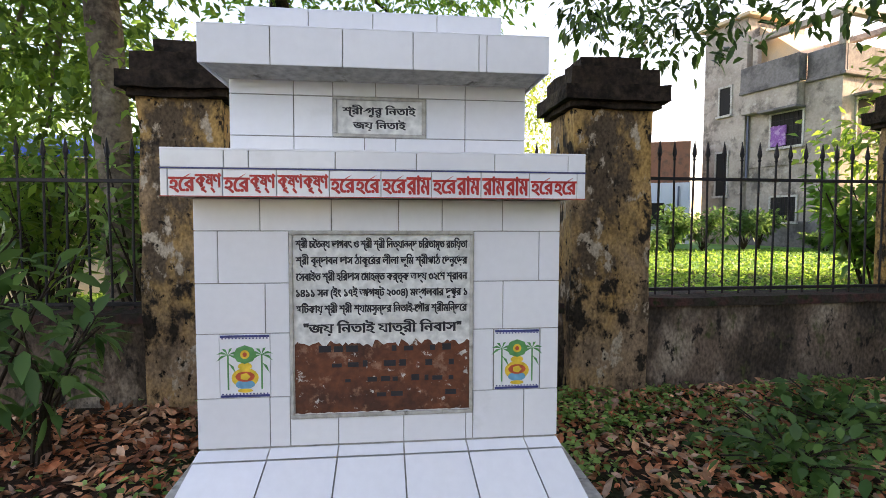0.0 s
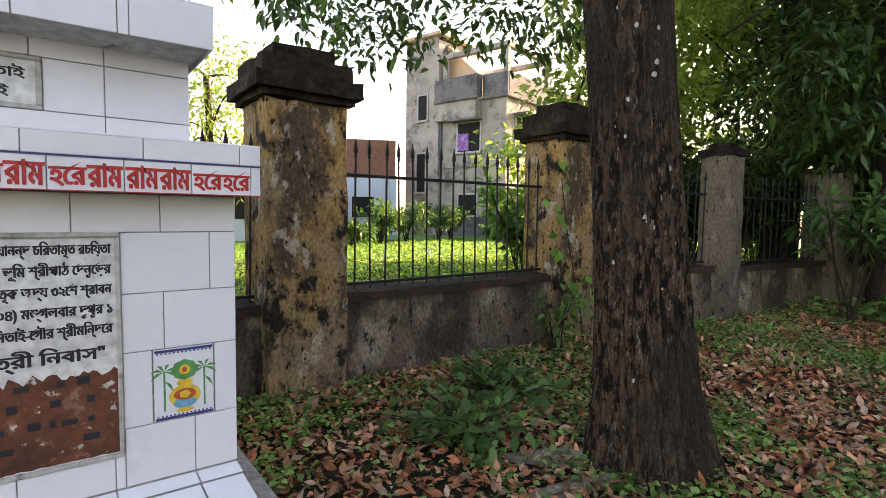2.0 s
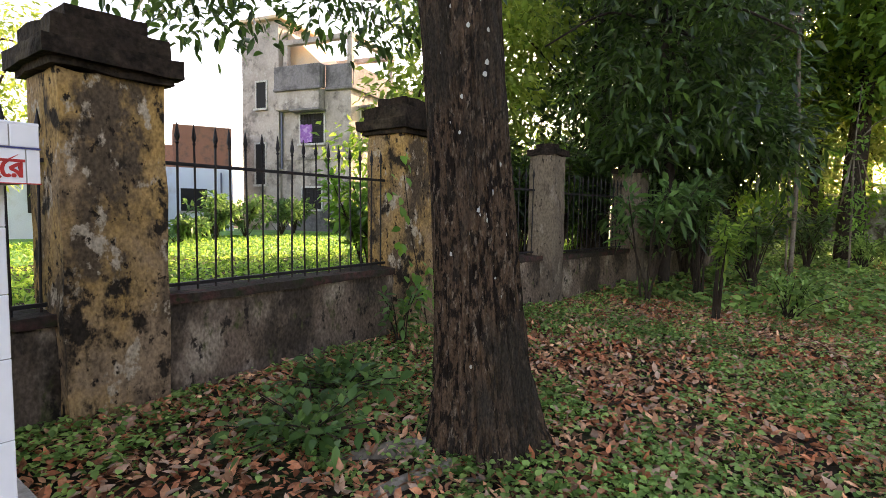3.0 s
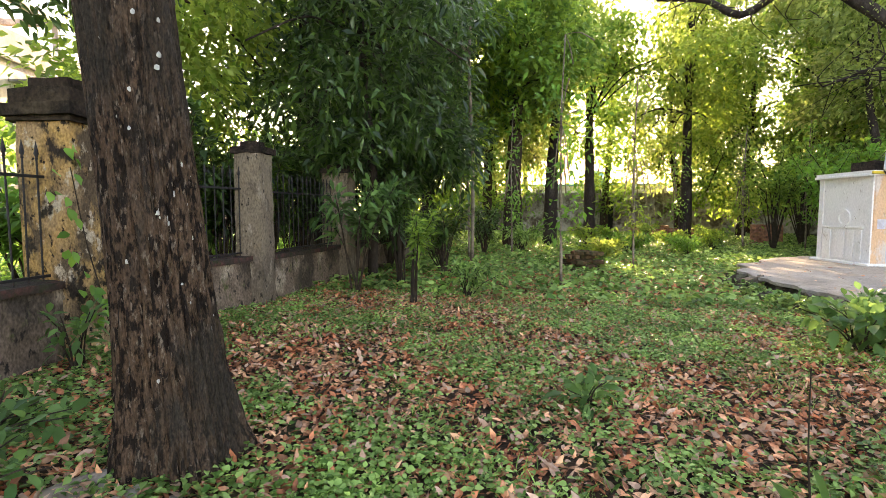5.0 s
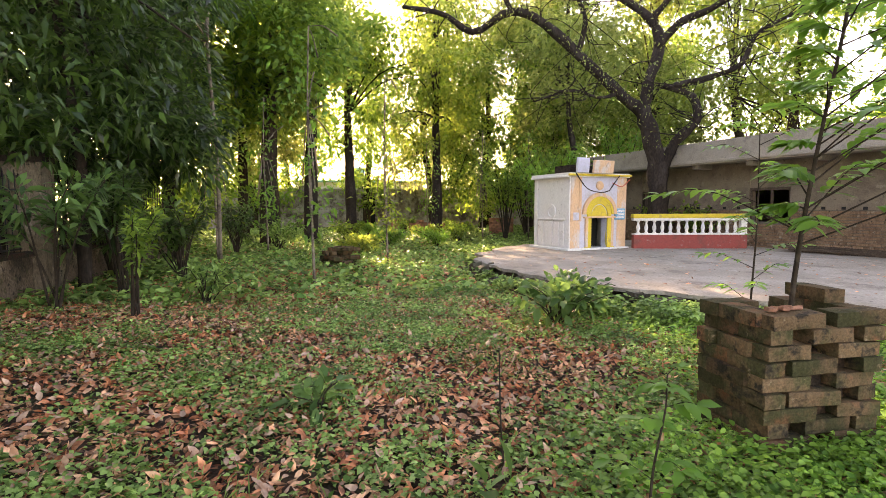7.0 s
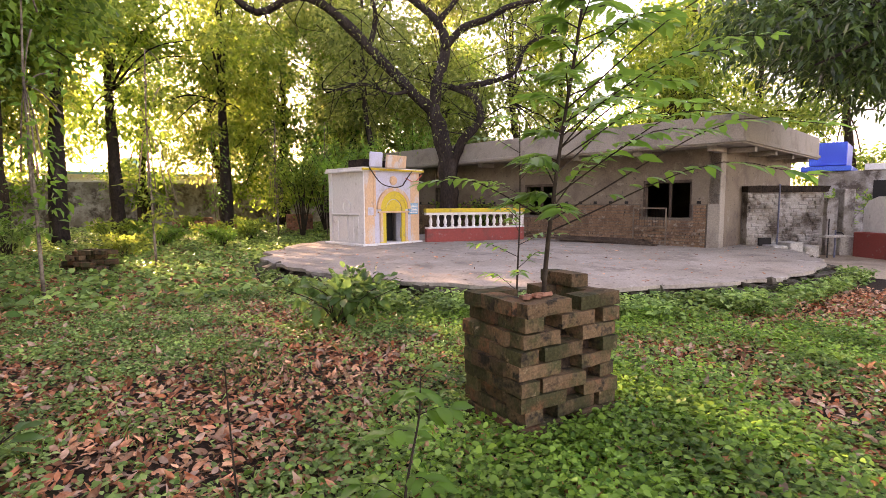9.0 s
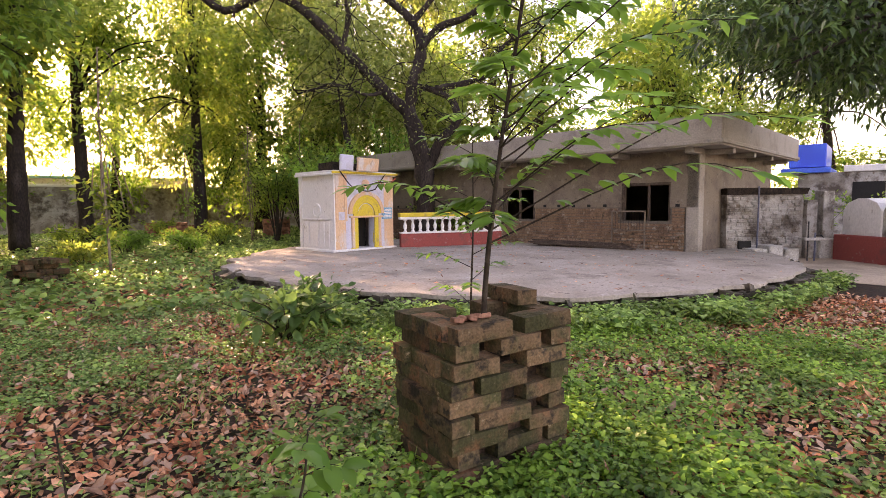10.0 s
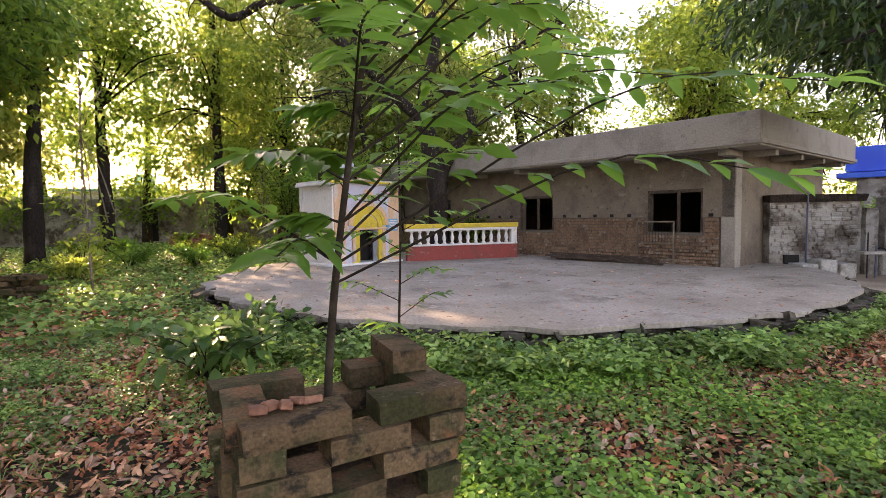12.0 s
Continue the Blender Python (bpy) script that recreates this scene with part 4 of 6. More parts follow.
    bm.faces.new([bm.verts.new((-0.012, -0.97 + 0.27 * math.cos(math.pi * k / 14), 0.85 + (0.33 * math.sin(math.pi * k / 14) if 0 < k < 14 else 0))) for k in range(15)])
    part("tympanum", bm, "sh_yellow", t, "yellow tympanum")
    part("lintel", box(-0.06, -1.5, 0.83, 0.02, -0.44, 0.875, 0.008), "sh_peach", t)
    for y in (-0.5, -1.36):
        part("pilaster", box(-0.05, y - 0.09, 0.0, 0.02, y + 0.0, 0.83, 0.012), "sh_peach", t)
        part("pilaster", box(-0.065, y - 0.105, 0.0, 0.02, y + 0.015, 0.07, 0.012), "sh_yellow", t)
    # near-black sheet that stands for the shade inside the shrine
    part("inner_dark", box(0.5, -1.35, 0.0, 0.52, -0.6, 1.3), "dark", t)
    for y in (-0.28, -0.02):
        part("corner_strip", box(-0.02, y - 0.1, 0.75, 0.01, y - 0.02, H, 0.006), "sh_peach", t)
    part("blue_niche", box(-0.012, -0.38, 0.78, 0.01, -0.12, 0.98, 0.005), "sh_lilac", t)
    part("medallion", lathe([(0.12, 0), (0.12, 0.03), (0.07, 0.045)], 16), "sh_peach", t).matrix_local = pose(0.0, -0.97, 1.68, 0, -90)
    # notice board
    nb = part("notice_board", box(-0.03, -1.84, 0.78, 0.01, -1.5, 1.08, 0.004), "p_blue", t, "small blue notice board with white lines")
    for k in range(6):
        part("line", box(-0.0335, -1.81, 0.82 + 0.04 * k, -0.0302, -1.53 - 0.03 * (k % 3), 0.84 + 0.04 * k), "paper", nb)
    # blind niche and panels of the side
    for x0, x1 in ((0.2, 0.34), (0.42, 0.62), (0.68, 1.0), (1.1, 1.35)):
        part("side_panel", box(x0, 0.0, 0.1, x1, 0.028, 0.75, 0.008), "sh_white", t)
    part("side_ledge", box(0.15, 0.0, 0.78, 1.4, 0.045, 0.82, 0.008), "sh_white", t)
    part("side_niche", lathe([(0.2, 0), (0.2, 0.03), (0.13, 0.032), (0.12, 0.01)], 20), "sh_white", t).matrix_local = pose(0.75, 0.0, 1.0, -90)
    part("side_strip", box(1.38, 0.0, 0.0, 1.52, 0.03, H, 0.006), "sh_white", t)
    # raised piece of roof and its two tablets
    part("roof_block", box(0.1, -1.35, H + 0.1, 0.7, -0.05, H + 0.3, wob=0.02, cuts=3), "cap", t, "blackened raised roof block")
    part("tablet", box(0.0, -0.5, H + 0.1, 0.07, -0.1, H + 0.48, 0.02), "sh_lilac", t, "pale blue tablet").matrix_local = pose(0.02, 0, 0, 0, -5)
    part("tablet", box(0.0, -1.2, H + 0.1, 0.08, -0.55, H + 0.43, 0.012), "sh_peach", t, "weathered tablet with faded words").matrix_local = pose(0.02, 0, 0, 0, -8)
    for k in range(2):
        lettering("িনতাই েগৗর" if k == 0 else "আশ্রম", 0.45 - 0.1 * k, 0.1, "cap", t, pose(-0.058 + 0.014 * (1 - k), -0.875, H + 0.33 - 0.13 * k, 90 - 0, 0, -90) @ pose(0, 0, 0, -8))
    # garland of leaves slung over the arch
    for pts in (((-0.12, -0.1, 1.98), (-0.14, -0.45, 1.6), (-0.14, -0.9, 1.5), (-0.14, -1.2, 1.55)), ((-0.12, -1.2, 1.55), (-0.14, -1.35, 1.75), (-0.12, -1.55, 1.95))):
        part("garland", tube(pts, 0.014, 0.014, 6, 16, rough=0.4), "stem", t, "dry leaf garland")
    part("garland", tube(((-0.12, -1.3, 1.75), (-0.14, -1.6, 1.66), (-0.12, -1.9, 1.85)), 0.012, 0.012, 6, 12, rough=0.4), "p_red", t)


shrine()


def balustrade():
    t = thing("balustrade", "red-based balustrade with white balusters and yellow top rail", "balustrade", (12.1, -9.55, 0.2), -90 - 19)
    n = 3.0
    part("base_wall", box(0, -0.02, -0.05, n, 0.16, 0.37, 0.008), "sh_red", t, "faded red painted base")
    part("base_cap", box(0, -0.035, 0.37, n, 0.175, 0.41, 0.008), "sh_white", t)
    part("top_rail", box(-0.02, -0.03, 0.75, n, 0.17, 0.82, 0.01), "sh_white", t)
    part("top_rail", box(-0.03, -0.05, 0.82, n + 0.02, 0.19, 0.93, 0.012), "sh_yellow", t, "yellow painted top rail")
    part("end_post", box(n - 0.16, 0.0, 0.41, n, 0.14, 0.76, 0.006), "sh_white", t)
    bm = lathe([(0.055, 0), (0.055, 0.03), (0.03, 0.05), (0.05, 0.12), (0.055, 0.16), (0.03, 0.25), (0.025, 0.29), (0.045, 0.31), (0.045, 0.35)], 10)
    me = bpy.data.meshes.new("baluster")
    bm.to_mesh(me)
    bm.free()
    me.shade_smooth()
    me.materials.append(M["sh_white"])
    for k in range(13):
        piece("baluster", me, t, pose(0.14 + k * 0.215, 0.07, 0.41))


balustrade()


# ---- unfinished house ----
def brick_courses(t, x0, x1, z0, z1, y, holes=(), L=0.25, Hc=0.083, name="brick", mat="brick_wall", seed=5, limit=300):
    """Courses of bricks on a wall face along x; those past the limit join into one part."""
    rng = np.random.default_rng(seed)
    cache = {}
    count, rest = 0, bmesh.new()
    k = 0
    z = z0
    while z + Hc <= z1 + 0.01:
        x = x0 - (L / 2 if k % 2 else 0)
        while x < x1:
            a, b = max(x, x0), min(x + L, x1)
            for hx0, hx1, hz0, hz1 in holes:
                if z + Hc > hz0 + 0.01 and z < hz1 - 0.01 and b > hx0 and a < hx1:
                    if a < hx0 < b:
                        b = hx0
                    elif a < hx1 < b:
                        a = hx1
                    else:
                        a = b
            if b - a > 0.04:
                d = float(rng.normal() * 0.009)
                if count < limit:
                    key = round(b - a, 2)
                    if key not in cache:
                        me = bpy.data.meshes.new(name)
                        bb = box(0.005, 0, 0.006, key - 0.005, 0.05, Hc - 0.006, 0.006)
                        bb.to_mesh(me)
                        bb.free()
                        me.materials.append(M[mat])
                        cache[key] = me
                    piece(name, cache[key], t, pose(a, y + d, z))
                    count += 1
                else:
                    box(a + 0.005, y + d, z + 0.006, b - 0.005, y + 0.05, z + Hc - 0.006, 0, rest)
            x += L
        z += Hc
        k += 1
    if rest.verts:
        part("far_bricks", rest, mat, t, kind="stuff")
    else:
        rest.free()


def unfinished_house():
    """Local axes: x along the front away from the near corner, y into the house."""
    t = thing("unfinished_house", "single-storey unfinished brick house with a flat concrete roof", "house", (6.1, -13.6, 0), 5)
    t.matrix_world = pose(6.1, -13.6, 0, 0, 0, 5)
    n, dp, h = 13.0, 6.0, 2.55
    wins = [(0.62, 1.84, 0.9, 1.8), (4.5, 5.65, 0.9, 1.8), (8.6, 9.75, 0.9, 1.8)]
    xs = [0.0] + [v for w in wins for v in w[:2]] + [n]
    for k in range(0, len(xs), 2):
        part("front_wall", box(xs[k], -0.24, -0.2, xs[k + 1], 0, 1.23), "mortar", t)
        part("front_wall", box(xs[k], -0.24, 1.23, xs[k + 1], 0.03, h), "plaster", t)
    for a, b, z0, z1 in wins:
        part("front_wall", box(a, -0.24, -0.2, b, 0, z0), "mortar", t)
        part("front_wall", box(a, -0.24, z1, b, 0, h), "plaster", t)
        w = part("window_frame", box(a - 0.02, -0.06, z1 - 0.04, b + 0.02, 0.012, z1 + 0.03, 0.004), "wood", t)
        part("window_post", box(a, -0.06, z0, a + 0.05, 0.008, z1, 0.004), "wood", t)
        part("window_post", box(b - 0.05, -0.06, z0, b, 0.008, z1, 0.004), "wood", t)
        part("window_post", box(a + 0.5, -0.05, z0, a + 0.56, 0.0, z1, 0.004), "wood", t)
    part("side_wall", box(-0.0, -dp, -0.2, 0.24, -0.24, h), "plaster", t)
    part("back_wall", box(0.24, -dp, -0.2, n, -dp + 0.24, h), "plaster", t)
    part("side_wall", box(n - 0.24, -dp + 0.24, -0.2, n, -0.24, h), "plaster", t)
    part("column", box(-0.03, -0.27, -0.2, 0.25, 0.03, h, 0.012), "concrete", t)
    part("soffit", box(-0.65, -dp, h, n, 0.75, h + 0.12, 0.006), "concrete", t)
    part("fascia", box(-0.7, 0.72, h - 0.02, n, 0.80, h + 0.62, 0.012), "concrete", t, "grey concrete parapet")
    part("fascia_lip", box(-0.73, 0.795, h + 0.02, n, 0.84, h + 0.1, 0.008), "concrete", t)
    part("fascia", box(-0.7, -dp, h - 0.02, -0.62, 0.72, h + 0.62, 0.012), "concrete", t, "grey concrete parapet")
    part("fascia_lip", box(-0.745, -dp, h + 0.02, -0.695, 0.84, h + 0.1, 0.008), "concrete", t)
    for k in range(8):
        part("beam", box(-0.1 + 1.75 * k, -0.02, h - 0.13, 0.1 + 1.75 * k, 0.62, h, 0.008), "concrete", t)
    for k in range(4):
        part("beam", box(-0.6, -0.5 - 1.6 * k, h - 0.12, 0.0, -0.32 - 1.6 * k, h, 0.008), "concrete", t)
    brick_courses(t, 0.28, n, 0.1, 1.22, 0.0, [(a - 0.05, b + 0.05, 0.9, 2) for a, b, _, _ in wins], L=0.235, Hc=0.074, limit=280)
    for k in range(26):  # put-log holes over the brickwork, their shade painted as near-black blocks
        x = 0.4 + 0.46 * k
        if not any(a - 0.1 < x < b + 0.1 for a, b, _, _ in wins):
            part("putlog_hole", box(x, 0.012, 1.24, x + 0.1, 0.034, 1.31, 0.004), "dark", t)
    # screen door leaning under the window
    g = thing("wire_gate", "rusty wire-mesh gate leaning on the house wall", "gate", (7.25, -13.38, 0.2), 5)
    for a in ((0, 0, 0.03, 0.95), (0.85, 0, 0.88, 0.95), (0, 0.92, 0.88, 0.95), (0, 0, 0.88, 0.03), (0, 0.45, 0.88, 0.48)):
        part("frame_bar", box(a[0], 0, a[1], a[2], 0.03, a[3], 0.003), "plaster", g)
    for k in range(12):
        part("wire", box(0.07 * k, 0.013, 0.48, 0.07 * k + 0.005, 0.018, 0.93), "iron", g)
    # planks on the ground by the wall
    for k in range(7):
        p = tagged(part("timber_plank", box(-1.3, -0.06, 0, 1.3, 0.06, 0.035, 0.004, wob=0.0), "wood"), "dark weathered plank in a pile by the house", "plank", "planks by the house")
        p.matrix_world = pose(8.6 + 0.06 * k, -12.9 + 0.05 * (k % 3), 0.215 + 0.037 * (k // 2), 0, 0, 6 + 4 * (k % 3))


unfinished_house()


# ---- brick tree guard with its sapling ----
def brick_stack():
    """Dry-laid bricks with gaps, round a young tree; oblong, the courses slipping a little."""
    t = thing("brick_tree_guard", "dry-stacked brick guard with gaps round a sapling", "tree guard", (2.73, -3.47, -0.16), -97)
    rng = np.random.default_rng(8)
    shapes = []
    for k in range(12):
        me = bpy.data.meshes.new("brick")
        h = 0.158 + 0.012 * (k % 3 - 1)
        bm = box(-h, -0.073, 0, h, 0.073, 0.088, wob=0.007, cuts=2, seed=k * 3.7)
        for v in bm.verts:  # worn corners
            q = Vector((abs(v.co.x) / h, abs(v.co.y) / 0.073, abs(v.co.z - 0.044) / 0.044))
            if min(q.x, q.y) > 0.9 or min(q.x, q.z) > 0.9 or min(q.y, q.z) > 0.9:
                v.co.x *= 1 - 0.012 * (1 + noise.noise(v.co * 30 + Vector((k, 0, 0))))
                v.co.y *= 1 - 0.05 * (1 + noise.noise(v.co * 30 + Vector((0, k, 0))))
                v.co.z = 0.044 + (v.co.z - 0.044) * (0.95 - 0.04 * noise.noise(v.co * 25))
        bm.to_mesh(me)
        bm.free()
        me.materials.append(M["brick_old"])
        shapes.append(me)
    lay = lambda x, y, z, a: piece("brick", shapes[int(rng.integers(12))], t, pose(x + rng.normal() * 0.01, y + rng.normal() * 0.008, z, rng.normal() * 0.9, rng.normal() * 0.9, a + rng.normal() * 3.0))
    X, Y = 0.395, 0.285  # half sides
    for c in range(10):
        z = c * 0.0905
        g = 0.016 * math.sin(c * 0.9)
        for s in (-1, 1):
            if c % 2 == 0:  # headers at the corners of the long sides, one stretcher between
                lay(0.02 * s + g + rng.normal() * 0.04, s * (Y - 0.073), z, 0)
                for q in (-1, 1):
                    lay(s * (X - 0.073) + g, q * (Y - 0.158), z, 90)
            else:
                lay(s * (X - 0.073) + g, rng.normal() * 0.02, z, 90)
                for q in (-1, 1):
                    lay(q * (X - 0.158) + g, s * (Y - 0.073), z, 0)
    for x, y, a in ((0.31, 0.12, 84),):
        lay(x, y, 0.906, a)
    for k in range(5):
        b = part("brick_chip", box(-0.03, -0.02, 0, 0.03, 0.02, 0.025, 0.004, wob=0.0), "brick_red", t)
        b.matrix_local = pose(-0.3 + 0.045 * k, -0.19 + 0.02 * (k % 2), 0.906, 5 * k, 8, 40 * k)
    part("soil_fill", box(-0.3, -0.19, 0.0, 0.3, 0.19, 0.62, wob=0.03, cuts=4), "soil", t)


brick_stack()


def fronds(P0, P1, n, size, rng, flat=0.25):
    """Leaflets in pairs along a line that droops."""
    u = np.linspace(0.25, 1, n)
    a, b = np.asarray(P0, float), np.asarray(P1, float)
    d = b - a
    L = np.linalg.norm(d)
    pts = a + d * u[:, None] + np.array([0, 0, 1]) * (0.12 * L * np.sin(u * np.pi))[:, None] - np.array([0, 0, 1]) * (0.06 * L * u ** 2)[:, None]
    side = np.cross(d / L, [0, 0, 1])
    P, D = [], []
    for k, p in enumerate(pts):
        for s in (-1, 1):
            P.append(p)
            D.append(side * s + d / L * 0.75 + rng.normal(size=3) * 0.15 + np.array([0, 0, -flat]))
    P.append(pts[-1])
    D.append(d / L)
    return P, D, pts


def sapling(label, base, stem, r, twigs, size, n, seed, leaf="leaf_fresh", slim=0.36):
    """A young tree: a thin stem and twigs (height share, bearing, length, rise) with leaflets in pairs."""
    rng = np.random.default_rng(seed)
    t = thing("sapling", label, "sapling", base, group="saplings")
    line = spline(stem, 40)
    part("stem", tube(stem, r, r * 0.35, 7, 20, rough=0.15), "stem", t, smooth=True)
    P, D = [], []
    for h, bearing, ln, rise in twigs:
        p = line[min(int(h * 39), 39)]
        d = Vector((math.cos(radians(bearing)), math.sin(radians(bearing)), rise)).normalized() * ln
        a, b, pts = fronds(p, p + d, n, size, rng)
        part("twig", tube([p, Vector(pts[len(pts) // 2]), Vector(pts[-1])], r * 0.3, r * 0.1, 5, 8), "stem", t)
        P += a
        D += b
    s = size * rng.uniform(0.75, 1.25, len(P))
    N = np.array([0, 0, 1.0]) + rng.normal(size=(len(P), 3)) * 0.25
    blades("foliage", P, D, N, s, s * slim, leaf, t, fold=0.12, droop=0.25, fine=True)


rng = np.random.default_rng(21)
tw = []
for k in range(36):
    h = 0.36 + 0.64 * k / 35
    tw.append((h, k * 137.5, (0.85 - 0.45 * abs(h - 0.5)) * rng.uniform(0.6, 1.1) * (0.72 + 0.5 * math.cos(radians(k * 137.5 + 126))), rng.uniform(0.15, 0.6)))
tw += [(0.34, -138, 1.5, 0.3), (0.42, -118, 1.4, 0.5), (0.52, -128, 1.5, 0.6), (0.6, -145, 1.3, 0.65), (0.48, -95, 1.1, 0.5), (0.56, -160, 1.0, 0.5), (0.36, 30, 0.9, 0.35), (0.38, -132, 1.75, 0.42)]
sapling("young tree with bright green drooping compound leaves", (2.67, -3.41, 0.3), [(0, 0, 0), (0.0, -0.03, 0.6), (-0.02, -0.12, 1.3), (-0.05, -0.26, 2.1), (-0.08, -0.36, 2.9)], 0.018, tw, 0.14, 11, 3)
sapling("slim sapling with light green compound leaves near the platform", (3.81, -4.4, -0.1), [(0, 0, 0), (0.01, 0, 0.6), (0.0, -0.02, 1.3), (0.03, -0.04, 2.1)], 0.012, [(0.35 + 0.65 * k / 13, k * 137.5, 0.42, 0.35) for k in range(14)], 0.1, 6, 4)


def shrub(label, base, height, width, stems, leaves, size, leaf, seed, slim=0.42, name="shrub", fine=False, up=0.3, cat="shrub"):
    """A bush: several bent stems and leaves gathered towards their ends."""
    rng = np.random.default_rng(seed)
    t = thing(name, label, cat, (base[0], base[1], gz(*base[:2]) - 0.02 if len(base) < 3 else base[2]))
    P, D = [], []
    for k in range(stems):
        a = rng.uniform(0, 2 * math.pi)
        e = np.array([math.cos(a) * width * rng.uniform(0.3, 1), math.sin(a) * width * rng.uniform(0.3, 1), height * rng.uniform(0.65, 1.0)])
        mid = e * np.array([0.35, 0.35, 0.6]) + rng.normal(size=3) * 0.04 * height
        line = spline([(rng.normal() * 0.03, rng.normal() * 0.03, 0), mid, e], 24)
        part("stem", tube([line[0], line[12], line[23]], 0.012 * height ** 0.5, 0.004, 5, 8), "stem", t)
        for j in range(leaves):
            u = rng.uniform(0.35, 1.0) ** 0.7
            q = np.array(line[min(int(u * 23), 23)])
            way = unit(rng.normal(size=(1, 3)))[0] + np.array([e[0], e[1], 0]) * 0.3 / width + np.array([0, 0, up])
            P.append(q + way * size * 0.4)
            D.append(way)
    P, D = np.array(P), np.array(D)
    N = np.array([0, 0, 1.0]) + rng.normal(size=P.shape) * 0.35
    s = size * rng.uniform(0.6, 1.25, len(P))
    blades("foliage", P, D, N, s, s * slim, leaf, t, fine=fine, droop=0.25)
    return t


shrub("leafy green shrub with bare lower stems by the fence", (-2.15, 2.75), 1.35, 0.75, 16, 14, 0.16, "leaf_shrub", 31, 0.42, fine=True, up=0.1)
shrub("leafy shrub with pale green leaves", (-1.75, 2.75), 0.85, 0.45, 9, 12, 0.15, "leaf_shrub", 32, 0.42, fine=True, up=0.0)
shrub("small green weed bush among dry leaves", (2.6, 2.7), 0.22, 0.5, 22, 9, 0.11, "leaf_shrub", 33, 0.5, fine=True)
shrub("small green weed bush among dry leaves", (2.0, 2.3), 0.2, 0.5, 20, 9, 0.1, "leaf_shrub", 34, 0.5, fine=True)
shrub("small green shrub against the low wall", (3.75, 3.2), 0.5, 0.22, 8, 10, 0.13, "leaf_shrub", 35, 0.4, fine=True)
shrub("broad-leaved green bush before the platform", (5.8, -3.6), 0.6, 0.65, 18, 15, 0.17, "leaf_shrub", 36, 0.55, fine=True)
shrub("broad-leaved green bush before the platform", (6.6, -4.3), 0.5, 0.6, 14, 14, 0.15, "leaf_shrub", 37, 0.55, fine=True)
sapling("young weed with small rounded green leaves", (2.2, -2.03, -0.12), [(0, 0, 0), (0.04, -0.05, 0.25), (0.1, -0.16, 0.5), (0.14, -0.2, 0.66)], 0.008, [(0.3 + 0.1 * k, 40 + 137.5 * k, 0.2 - 0.015 * k, 0.3) for k in range(8)], 0.105, 3, 38, slim=0.55)
shrub("low weed with long broad leaves in the litter", (2.5, -1.42), 0.12, 0.16, 6, 2, 0.24, "leaf_shrub", 138, 0.36, fine=True, up=0.1)
stalk = thing("dry_stalk", "thin bare brown weed stalk standing in the litter", "weed", (2.8, -1.58, -0.1))
part("stem", tube([(0, 0, 0), (0.01, 0.02, 0.3), (-0.03, 0.05, 0.72)], 0.006, 0.003, 6, 12, rough=0.2), "stem", stalk)
shrub("broad-leaved seedling among the litter", (3.85, -0.67), 0.22, 0.22, 7, 6, 0.14, "leaf_shrub", 39, 0.5, fine=True)
shrub("low bush with small green leaves", (8.0, 0.5), 0.6, 0.5, 16, 24, 0.11, "cover", 40, 0.45)
shrub("slender shrub with small green leaves", (7.3, 1.2), 1.35, 0.6, 7, 60, 0.11, "leaf_mid", 41, 0.45)
shrub("large dark shrub with long drooping leaves", (7.9, 2.2), 2.0, 0.75, 7, 60, 0.22, "leaf_shrub", 42, 0.3, fine=True)
shrub("large dark shrub with long drooping leaves", (8.9, 1.7), 1.9, 0.8, 7, 60, 0.2, "leaf_dark", 43, 0.32)
shrub("dark undergrowth shrub below the trees", (10.6, 1.2), 1.5, 0.9, 20, 30, 0.16, "leaf_dark", 44, 0.4)
for k, (x, y) in enumerate(((11.5, 3.2), (13.6, 1.8), (15.5, 0.6), (17.5, -0.5), (16.5, 2.5), (20, 1.0))):
    shrub("leafy undergrowth shrub below the trees", (x, y), 1.0 + 0.3 * (k % 3), 0.9, 16, 34, 0.16, ("cover", "leaf_mid", "leaf_dark")[k % 3], 50 + k, 0.42)
for k, (x, y) in enumerate(((15.5, -2.8), (18, -4), (20.5, -3), (22, -6.5), (24, -4.5), (19, -7), (25, -9), (17.2, -5.6), (28, -7), (30, -10))):
    shrub("sunlit leafy weed bush on the path", (x, y), 0.6 + 0.15 * (k % 3), 0.9, 14, 40, 0.15, ("leaf_lime", "leaf_fresh", "leaf_mid")[k % 3], 60 + k, 0.45)
for k, (x, y) in enumerate(((14.6, -12.6), (15.4, -13.3), (14.2, -13.8), (13.3, -12.9))):
    shrub("green bush inside the balustrade", (x, y), 1.5, 0.8, 16, 40, 0.16, "leaf_mid", 75 + k, 0.42)
for k, (x, y) in enumerate(((0.4, 4.2), (-1.9, 4.4), (-2.8, 4.6), (-3.8, 4.4), (-0.6, 4.3), (-3.3, 5.2))):
    shrub("tangled leafy bush behind the fence", (x, y), 1.9 if k else 1.2, 0.7, 18, 40, 0.13, ("leaf_mid", "cover")[k % 2], 80 + k, 0.42)
for k, (x, y) in enumerate(((4.6, 4.3), (5.6, 4.4), (6.6, 4.3), (7.4, 4.4), (8.3, 4.2), (9.2, 4.2), (10.2, 4.2), (7.0, 5.2), (8.8, 5.2), (10.8, 5.0))):
    shrub("climbing green leaves behind the fence pillar", (x, y), 1.8 + 0.5 * (k % 3), 0.75, 18, 70, 0.15, ("leaf_fresh", "leaf_mid", "leaf_dark")[k % 3], 120 + k, 0.5)
